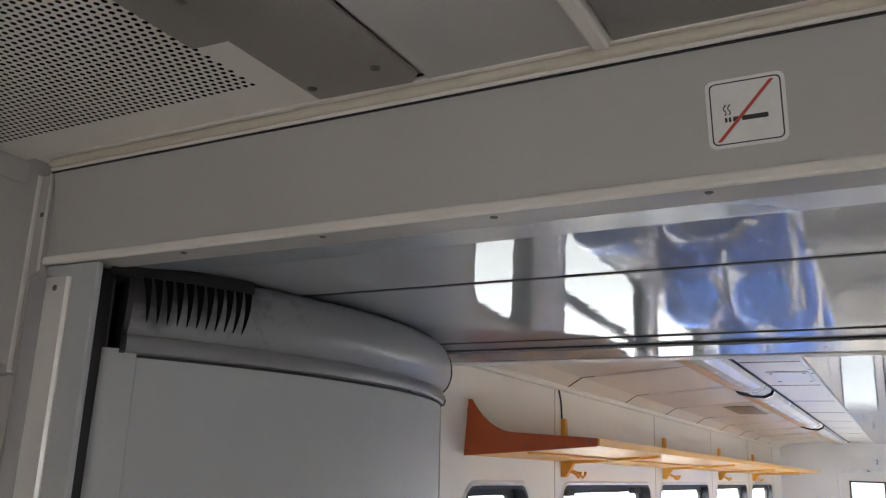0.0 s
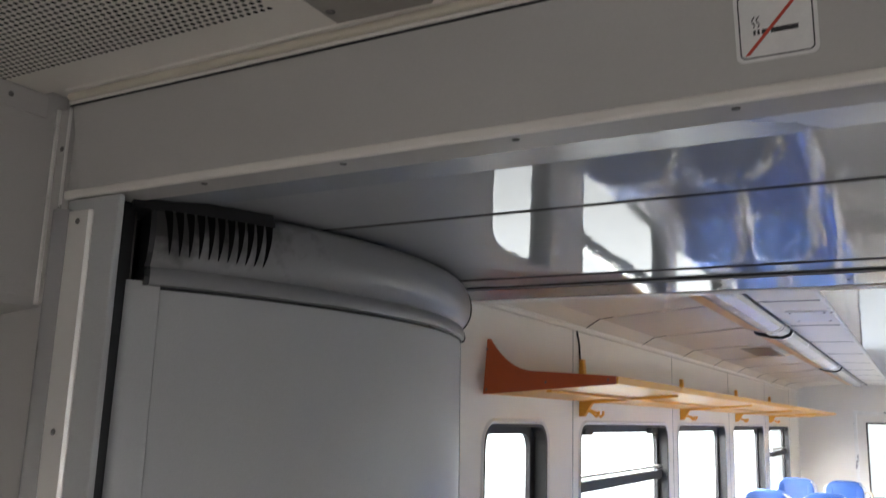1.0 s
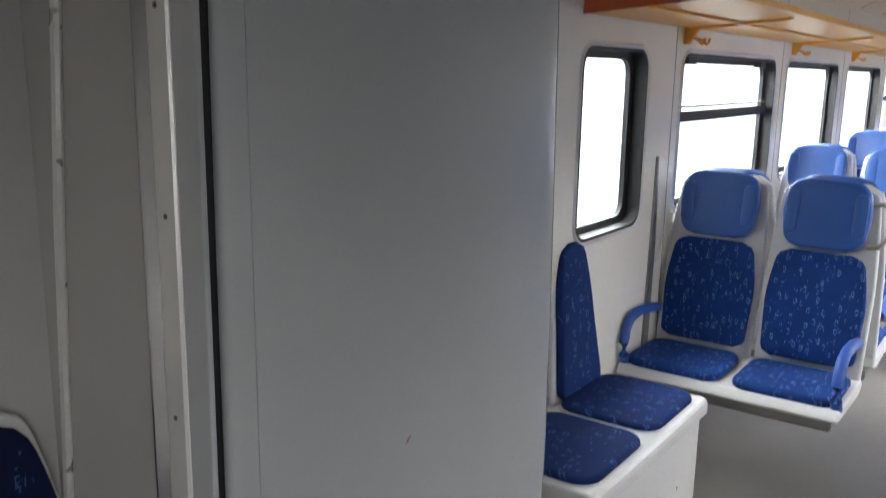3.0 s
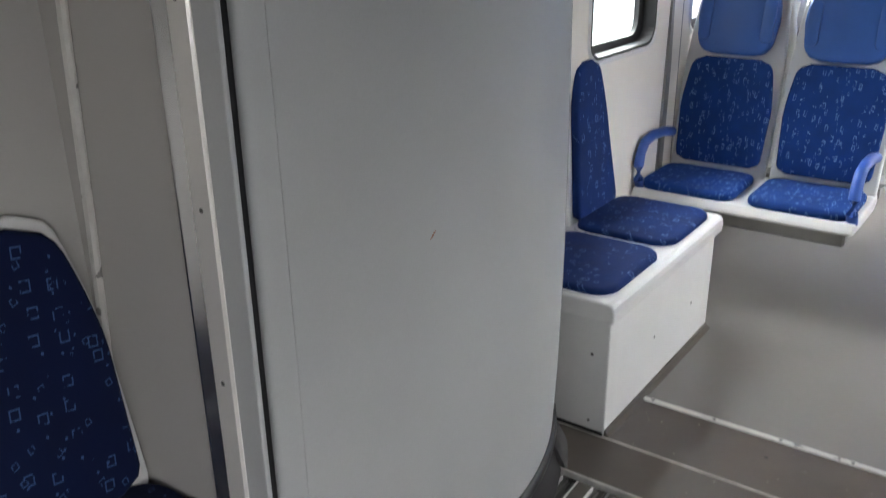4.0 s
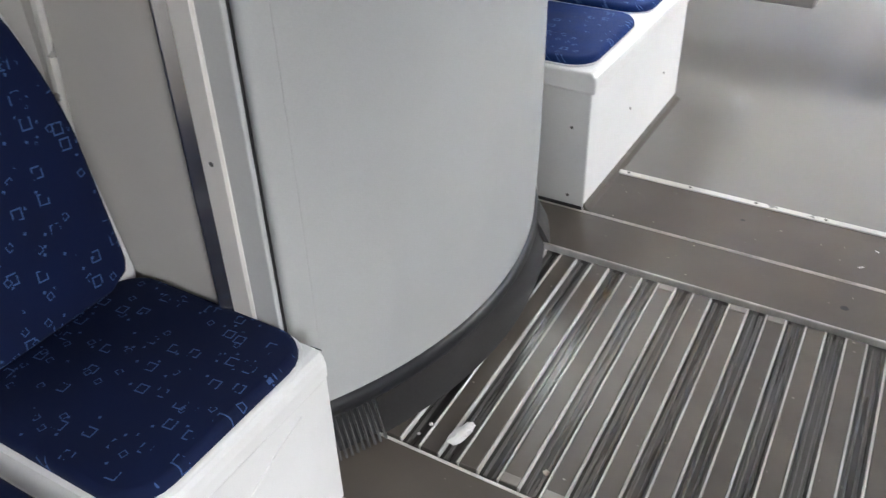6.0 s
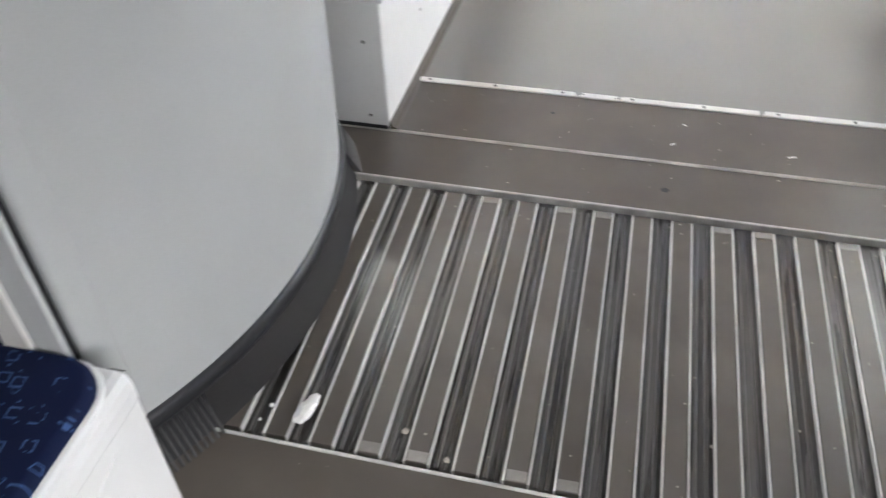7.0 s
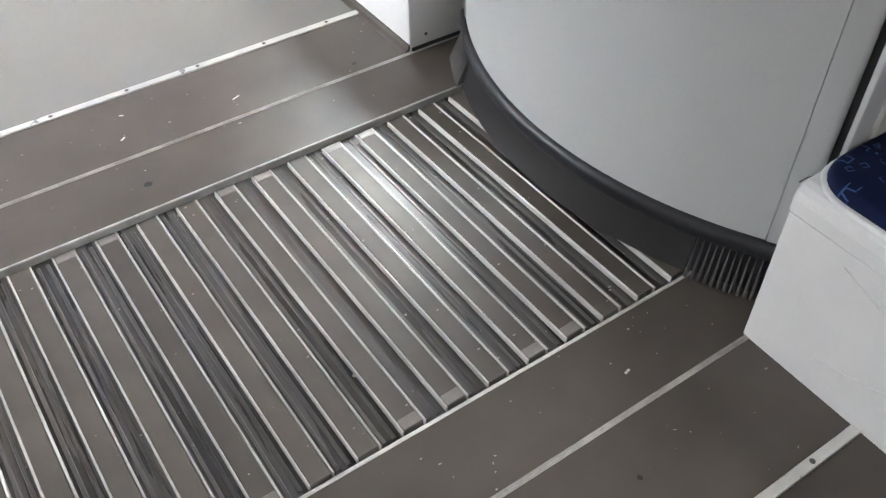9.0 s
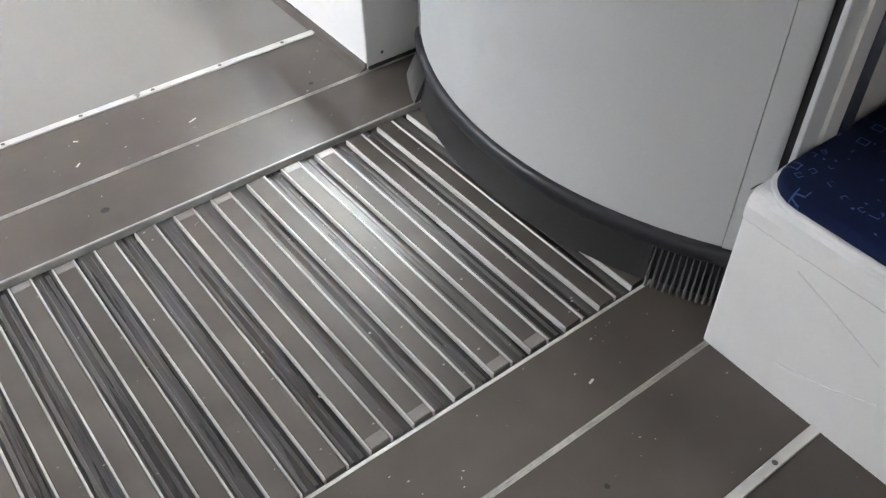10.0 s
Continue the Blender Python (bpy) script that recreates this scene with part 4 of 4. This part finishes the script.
# ---- seats ----
def pad_outline(w_bot, w_mid, w_top, z0, z1, r=0.06):
    """Rounded, waisted backrest outline, symmetric about 0."""
    pts = []
    n = 26
    h = z1 - z0
    right = []
    for i in range(n + 1):
        u = i / n
        if u < 0.5:
            w = w_bot + (w_mid - w_bot) * (u / 0.5)
        else:
            w = w_mid + (w_top - w_mid) * ((u - 0.5) / 0.5) ** 1.6
        z = z0 + h * u
        d0, d1 = (z - z0) / r, (z1 - z) / (r * 1.2)
        for d, rr in ((d0, r), (d1, r * 1.2)):
            if d < 1:
                w -= rr * (1 - math.sqrt(max(0.0, 1 - (1 - d) ** 2)))
        right.append((w, z))
    return right + [(-w, z) for w, z in right[::-1]]


def bench_seat(cloth, tint, rise, deep):
    """Two-place bench: aisle face at x = 0, backrests towards -x, length along y, centred; rise lifts the seat, deep is the depth to the wall."""
    b = thing("bench_seat", "white two-place bench with %s cushions along the wall" % tint, "bench seat", group="side benches")
    lip, slim, over, mid_w, top_w, set_back = (0.026, 0.87, 0.016, 0.160, 0.096, 0.074) if rise else (0.0, 1.0, 0.0, 0.200, 0.130, 0.105)
    part("pedestal", outline([(0.0, 0.0), (0.0, 0.368 + rise), (-deep, 0.368 + rise), (-deep, 0.0)], "xz", -0.502, 0.502, 0.006, 2), SHELL, b)
    if rise:
        # Black strips stand in for the shaded gap under the bench ends.
        for s in (-1, 1):
            part("base_gap_strip", box(-deep + 0.01, -0.004, min(s * 0.5005, s * 0.509), max(s * 0.5005, s * 0.509), 0.0, 0.013, 0.003, 1), RUBBER, b, "black strip drawn for the dark gap under the bench end")
        part("skirting", outline([(-0.001, 0.0), (0.024, 0.0), (0.022, 0.003), (0.008, 0.009), (0.004, 0.022), (-0.001, 0.024)], "xz", -0.500, 0.500), VINYL, b, "coved brown vinyl skirting")
    pan = [(-deep, 0.372), (0.0, 0.369), (0.004, 0.376), (0.005, 0.405), (0.001, 0.424), (-0.008, 0.435), (-0.022, 0.440), (-deep + 0.05, 0.432), (-deep, 0.44)]
    part("seat_pan", outline([(x + (over if x > -0.1 else 0), z + rise) for x, z in pan], "xz", -0.503 - lip, 0.503 + lip, 0.008, 3), SHELL, b, smooth=False)
    for s in (-1, 1):
        cy = s * 0.263
        top = rounded(-deep + 0.075, -0.016, cy - 0.236, cy + 0.236, 0.085, 6)
        part("cushion", outline(top, "xy", 0.425 + rise, 0.466 + rise, 0.016, 3), cloth, b, tint + " fabric cushion", smooth=True)
        part("cushion_rim", outline(rounded(-deep + 0.065, -0.006, cy - 0.245, cy + 0.245, 0.09, 6), "xy", 0.42 + rise, 0.4425 + rise, 0.005, 2), SHELL, b, smooth=True)
        m = Matrix.Translation((-deep + set_back, cy, 0.44)) @ Matrix.Rotation(radians(-7), 4, "Y")
        low = 0.03 + rise * 0.6
        part("back_shell", outline(pad_outline(0.240 * slim, (mid_w + 0.020) * slim, (top_w + 0.018) * slim, -0.02, 0.715 if rise else 0.698, 0.05), "yz", -0.040 if rise else -0.050, -0.012, 0.010, 2, m=m), SHELL, b, smooth=True)
        part("backrest", outline(pad_outline(0.204 * slim, mid_w * slim, top_w * slim, low, 0.695 if rise else 0.680, 0.045 if rise else 0.06), "yz", -0.014, 0.026, 0.012 if rise else 0.014, 3, m=m), cloth, b, tint + " fabric backrest", smooth=True)
    for s in (-1, 1):
        part("screw", disc((-0.06, s * 0.5025, 0.30), (0, s, 0), 0.006, 0.002), SCREW, b)
        part("screw", disc((-0.06, s * 0.5025, 0.045), (0, s, 0), 0.006, 0.002), SCREW, b)
    if not rise:
        for s in (-1, 1):
            tab = part("corner_tab", outline([(-0.058, 0.424), (-0.010, 0.431), (-0.034, 0.394)], "xz", min(s * 0.499, s * 0.5075), max(s * 0.499, s * 0.5075), 0.001, 1), SHELL, b, "loose folded white corner tab")
            part("slit", rod([(-0.060, s * 0.507, 0.4235), (-0.036, s * 0.5085, 0.4285), (-0.010, s * 0.507, 0.4315)], 0.0014, 5), LIP, tab)
    part("screw", disc((0.0005, -0.10, 0.21), (1, 0, 0), 0.006, 0.002), SCREW, b)
    part("screw", disc((0.0005, 0.28, 0.20), (1, 0, 0), 0.006, 0.002), SCREW, b)
    return b


bench = bench_seat(FABRIC_LIT, "lit-toned blue speckled", 0.068, 0.504)
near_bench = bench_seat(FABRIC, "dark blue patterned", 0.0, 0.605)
bench.matrix_basis = pose(-0.892, 1.215, 0)
copy_thing(bench, pose(0.884, 1.215, 0, 0, 0, 180))
near_bench.matrix_basis = pose(-0.902, -1.166, 0)
copy_thing(near_bench, pose(0.882, -1.166, 0, 0, 0, 180))


def double_seat(side):
    """Two places facing -y; side -1 stands at the left wall. Front lip at y = 0."""
    g = thing("double_seat", "white double seat with blue speckled cushions and headrests", "train seat", group="double seats")
    w = side

    def fx(a, b):
        return sorted((a, b))
    pan = [(0.0, 0.446), (-0.006, 0.434), (0.004, 0.424), (0.06, 0.417), (0.46, 0.40), (0.55, 0.43), (0.50, 0.475), (0.44, 0.463), (0.02, 0.470)]
    part("seat_pan", outline(pan, "yz", -0.485, 0.485, 0.010, 2), SHELL, g)
    part("wall_bracket", box(*fx(w * 0.40, w * 0.50), 0.14, 0.44, 0.12, 0.36, 0.01, 1), STEEL, g)
    part("under_beam", box(-0.42, 0.48 if w > 0 else 0.42, 0.25, 0.33, 0.28, 0.36, 0.01, 1) if w > 0 else box(-0.48, 0.42, 0.25, 0.33, 0.28, 0.36, 0.01, 1), STEEL, g)
    lean = Matrix.Translation((0, 0.44, 0.43)) @ Matrix.Rotation(radians(-11), 4, "X")
    for s in (-1, 1):
        cx = s * 0.246
        part("cushion", outline(rounded(cx - 0.218, cx + 0.218, 0.025, 0.43, 0.075, 6), "xy", 0.463, 0.508, 0.018, 3), FABRIC2, g, "blue speckled fabric cushion", smooth=True)
        mm = lean @ Matrix.Translation((cx, 0, 0))
        part("back_shell", outline(pad_outline(0.234, 0.240, 0.205, -0.04, 0.92, 0.05), "xz", 0.022, 0.065, 0.012, 2, m=mm), SHELL, g, smooth=True)
        part("backrest", outline(pad_outline(0.205, 0.218, 0.184, 0.088, 0.60, 0.045), "xz", -0.016, 0.026, 0.014, 3, m=mm), FABRIC2, g, "blue speckled fabric backrest", smooth=True)
        head = part("headrest", outline(pad_outline(0.168, 0.190, 0.172, 0.612, 0.937, 0.070), "xz", -0.034, 0.026, 0.018, 3, m=mm), BLUE, g, "smooth mid-blue headrest", smooth=True)
        for q in (-1, 1):
            part("wing", outline(rounded(*fx(q * 0.118, q * 0.176), 0.675, 0.875, 0.024, 4), "xz", -0.043, -0.026, 0.006, 2, m=mm), BLUE, head, smooth=True)
    for s in (-1, 1):
        x = s * 0.465
        pts = [(x, 0.42, 0.660), (x, 0.30, 0.684), (x, 0.16, 0.690), (x, 0.08, 0.676), (x, 0.040, 0.636), (x, 0.026, 0.575), (x, 0.034, 0.51), (x, 0.065, 0.462)]
        part("armrest", rod(pts, 0.024, 10), BLUEPL, g, "blue plastic loop armrest", smooth=True)
    x = -w * 0.47
    pts = [lean @ Vector((x - w * d, 0.02, z)) for d, z in ((-0.05, 0.83), (0.0, 0.845), (0.03, 0.82), (0.042, 0.76), (0.035, 0.69), (0.005, 0.65), (-0.04, 0.645))]
    part("grab_handle", rod(pts, 0.012, 8), TRIM, g, "cream grab handle", smooth=True)
    return g


for side in (-1, 1):
    ds = double_seat(side)
    rows = (1.99, 4.07, 6.14, 8.22)
    ds.matrix_basis = pose(side * 0.905, rows[0], 0)
    for y in rows[1:]:
        copy_thing(ds, pose(side * 0.905, y, 0))
    for y in rows:
        copy_thing(ds, pose(-side * 0.905, y + 1.385, 0, 0, 0, 180))


# ---- luggage racks ----
def luggage_rack(s):
    g = thing("luggage_rack", "orange luggage rack with a red end plate above the windows", "luggage rack", group="luggage racks")

    def X(x):
        return s * x
    curve = [(1.40, 2.03), (1.385, 2.252), (1.372, 2.252)]
    for i in range(9):
        u = i / 8
        curve.append((1.372 - 0.221 * u, 2.252 - 0.130 * (1 - (1 - u) ** 2.6)))
    curve += [(0.852, 2.106), (0.852, 2.076)]
    part("end_plate", outline([(X(x), z) for x, z in curve], "xz", 1.484, 1.496, 0.002, 1), RED, g, "red-orange painted end plate")
    screws([(X(1.385), 1.484, 2.21), (X(1.385), 1.484, 2.05), (X(1.13), 1.484, 2.08), (X(0.88), 1.484, 2.092)], (0, -1, 0), g, 0.005, 0.002)
    part("rear_rail", rod([(X(1.375), 1.5, 2.045), (X(1.375), 10.62, 2.045)], 0.014, 8), ORANGE, g)
    ends = [1.498, 2.455, 4.49, 6.50, 8.55, 10.62]
    for a, b in zip(ends, ends[1:]):
        part("front_rail", outline([(X(0.885), 2.074), (X(0.848), 2.078), (X(0.846), 2.106), (X(0.885), 2.100)], "xz", a + 0.003, b - 0.003, 0.003, 1), ORANGE, g)
        part("tray", outline([(X(1.372), 2.034), (X(0.88), 2.074), (X(0.88), 2.080), (X(1.372), 2.040)], "xz", a + 0.006, b - 0.006), ORANGE, g)
        for t in (0.50,):
            xa = 1.372 - (1.372 - 0.88) * t
            part("tray_rib", box(*sorted((X(xa - 0.012), X(xa + 0.012))), a + 0.01, b - 0.01, 2.022 + 0.04 * t, 2.032 + 0.04 * t, 0.003, 1), ORANGE, g)
    for y in (2.60, 4.69, 6.78, 8.79):
        arm = [(1.398, 1.955), (1.398, 2.245), (1.375, 2.245), (1.368, 2.15), (1.34, 2.055), (0.90, 2.075), (0.90, 2.06), (1.33, 2.022), (1.372, 1.955)]
        br = part("bracket", outline([(X(x), z) for x, z in arm], "xz", y - 0.018, y + 0.018, 0.003, 1), ORANGE, g)
        for d in (0.0, 0.07):
            part("hook", rod([(X(1.37), y + d, 1.99), (X(1.33), y + d, 1.975), (X(1.31), y + d, 1.955), (X(1.30), y + d, 1.968), (X(1.297), y + d, 1.985)], 0.007, 6), ORANGE, br)
    return g


for s in (-1, 1):
    luggage_rack(s)

# ---- no-smoking sign ----
sign = thing("no_smoking_sign", "white no-smoking sticker with a red diagonal bar", "sign", at=(0.024, -0.6785, 2.377))
sign.scale = (1.03, 1.0, 0.95)
sign.rotation_euler = (radians(11.3), 0, 0)
part("backing", outline(rounded(-0.041, 0.041, -0.041, 0.041, 0.008), "xz", -0.0012, 0.001), PAPER, sign)
own = bmesh.new()
oo, ii = rounded(-0.037, 0.037, -0.037, 0.037, 0.006), rounded(-0.0355, 0.0355, -0.0355, 0.0355, 0.005)
for y in (-0.0016,):
    a = [own.verts.new((u, y, v)) for u, v in oo]
    b = [own.verts.new((u, y, v)) for u, v in ii]
    for k in range(len(a)):
        own.faces.new((a[k], a[(k + 1) % len(a)], b[(k + 1) % len(a)], b[k]))
part("border", own, INK, sign)
part("cigarette", box(-0.005, 0.022, -0.0018, -0.001, -0.0105, -0.0050), INK, sign)
part("cigarette", box(-0.014, -0.007, -0.0018, -0.001, -0.0105, -0.0050), INK, sign)
part("ash", box(-0.0185, -0.0160, -0.0018, -0.001, -0.0105, -0.0050), INK, sign)
part("ash", box(-0.0225, -0.0200, -0.0018, -0.001, -0.0105, -0.0050), INK, sign)
for dx in (0.0, 0.0045):
    pts = [(-0.022 + dx + 0.0014 * math.sin(i * 1.25), -0.0016, -0.002 + 0.0021 * i) for i in range(7)]
    part("smoke", rod(pts, 0.0007, 4), INK, sign)
own = outline([(-0.032, -0.033), (-0.0275, -0.033), (0.030, 0.033), (0.0255, 0.033)], "xz", -0.0023, -0.0012)
part("diagonal_bar", own, REDINK, sign)

# ---- scratches on the near benches ----
for pts in (((0.8818, -0.832, 0.089), (0.8818, -0.90, 0.104), (0.8818, -0.96, 0.126), (0.8818, -1.036, 0.165)), ((0.8818, -0.804, 0.334), (0.8818, -0.903, 0.296), (0.8818, -1.008, 0.252)), ((-0.9018, -0.757, 0.337), (-0.9018, -0.839, 0.311), (-0.9018, -0.92, 0.276))):
    tagged(part("crease", rod(pts, 0.0026, 6), SHELL), "raised crease along the white bench side", "crease")

# ---- litter ----
own = bmesh.new()
bmesh.ops.create_icosphere(own, subdivisions=3, radius=1)
for v in own.verts:
    n = noise.noise(v.co * 1.7) * 0.35 + noise.noise(v.co * 4.1) * 0.22
    v.co = Vector((v.co.x * 0.018, v.co.y * 0.040, v.co.z * 0.014)) * (1 + n)
paper = tagged(part("crumpled_paper", own, PAPER, smooth=False), "crumpled scrap of white paper lying on the slats", "litter")
paper.matrix_basis = pose(-0.752, -0.385, 0.013, 0, 0, -14)
for x, y, r, mat in ((-0.839, -0.385, 0.0055, PAPER), (-0.849, -0.426, 0.004, PAPER), (-0.525, -0.387, 0.008, CRUMB), (-0.421, -0.438, 0.007, CRUMB), (0.294, -0.200, 0.003, CRUMB), (0.114, -0.281, 0.004, CRUMB)):
    own = bmesh.new()
    bmesh.ops.create_icosphere(own, subdivisions=2, radius=r)
    for v in own.verts:
        v.co *= 1 + 0.5 * noise.noise(v.co * (2.2 / r) + Vector((x, y, 0)) * 9)
        v.co.z *= 0.55
    crumb = tagged(part("crumb", own, mat), "small torn paper scrap on the slats" if mat == PAPER else "small pale brown crumb on the slats", "litter")
    crumb.matrix_basis = pose(x, y, r * 0.5 + 0.001, 0, 0, 60 * x)
rnd = random.Random(11)
own = bmesh.new()
for k in range(150):
    x, y = rnd.uniform(-0.85, 0.85), rnd.uniform(-0.9, 0.95)
    if rnd.random() < 0.45:
        x, y = rnd.uniform(-0.85, 0.85), rnd.choice((-1, 1)) * rnd.uniform(0.36, 0.455)
    r = rnd.uniform(0.0008, 0.0024)
    tmp = bmesh.new()
    bmesh.ops.create_icosphere(tmp, subdivisions=1, radius=r)
    st = rnd.uniform(1, 2.6)
    for v in tmp.verts:
        v.co = Vector((v.co.x * st + x, v.co.y + y, v.co.z * 0.6 + 0.0012))
    join(tmp, own)
for x, y, r in ((-0.030, 0.572, 0.011), (0.704, 0.757, 0.008), (0.45, -0.80, 0.006), (-0.4, 0.9, 0.007)):
    spot = bmesh.new()
    bmesh.ops.create_circle(spot, cap_ends=True, segments=14, radius=r)
    for v in spot.verts:
        v.co = Vector((v.co.x * rnd.uniform(0.85, 1.15) + x, v.co.y * rnd.uniform(0.85, 1.15) + y, 0.0012))
    tagged(part("floor_stain", spot, LIP), "small round dark trodden stain on the floor", "stain")
for x, y, a, ln in ((0.325, 0.801, 20, 0.013), (0.012, 0.910, -30, 0.007), (-0.02, 0.80, 40, 0.009), (0.60, -0.60, 15, 0.008)):
    chip = tagged(part("paper_fleck", box(-ln, ln, -0.0028, 0.0028, 0.0, 0.0016, 0.0007, 1), PAPER), "tiny white paper fleck on the floor", "litter")
    chip.matrix_basis = pose(x, y, 0.001, 0, 0, a)
tagged(part("floor_crumbs", own, CRUMB), "scattered pale crumbs and grit on the floor", "litter", kind="stuff")

# ---- dust and scuffs ----
rnd = random.Random(41)
own = bmesh.new()
for k in range(170):
    zone = rnd.random()
    y = rnd.uniform(-1.25, -0.48) if zone < 0.6 else rnd.uniform(0.48, 1.0) if zone < 0.8 else rnd.uniform(-0.44, 0.44)
    x = rnd.uniform(-0.86, 0.86)
    r, long, turn = rnd.uniform(0.0006, 0.0017), rnd.choice((1, 1, 1.6, 3)), rnd.uniform(0, math.pi)
    ring = []
    for i in range(6):
        a = math.pi / 3 * i + rnd.uniform(-0.3, 0.3)
        u, v = r * long * math.cos(a), r * math.sin(a)
        ring.append((x + u * math.cos(turn) - v * math.sin(turn), y + u * math.sin(turn) + v * math.cos(turn)))
    low, high = [own.verts.new((p, q, 0.0004)) for p, q in ring], [own.verts.new((x + (p - x) * 0.7, y + (q - y) * 0.7, 0.0004 + r * 0.6)) for p, q in ring]
    own.faces.new(high)
    for i in range(6):
        own.faces.new((low[i], low[(i + 1) % 6], high[(i + 1) % 6], high[i]))
tagged(part("floor_dust", own, CRUMB), "fine pale dust specks on the brown floor", "dust", kind="stuff")
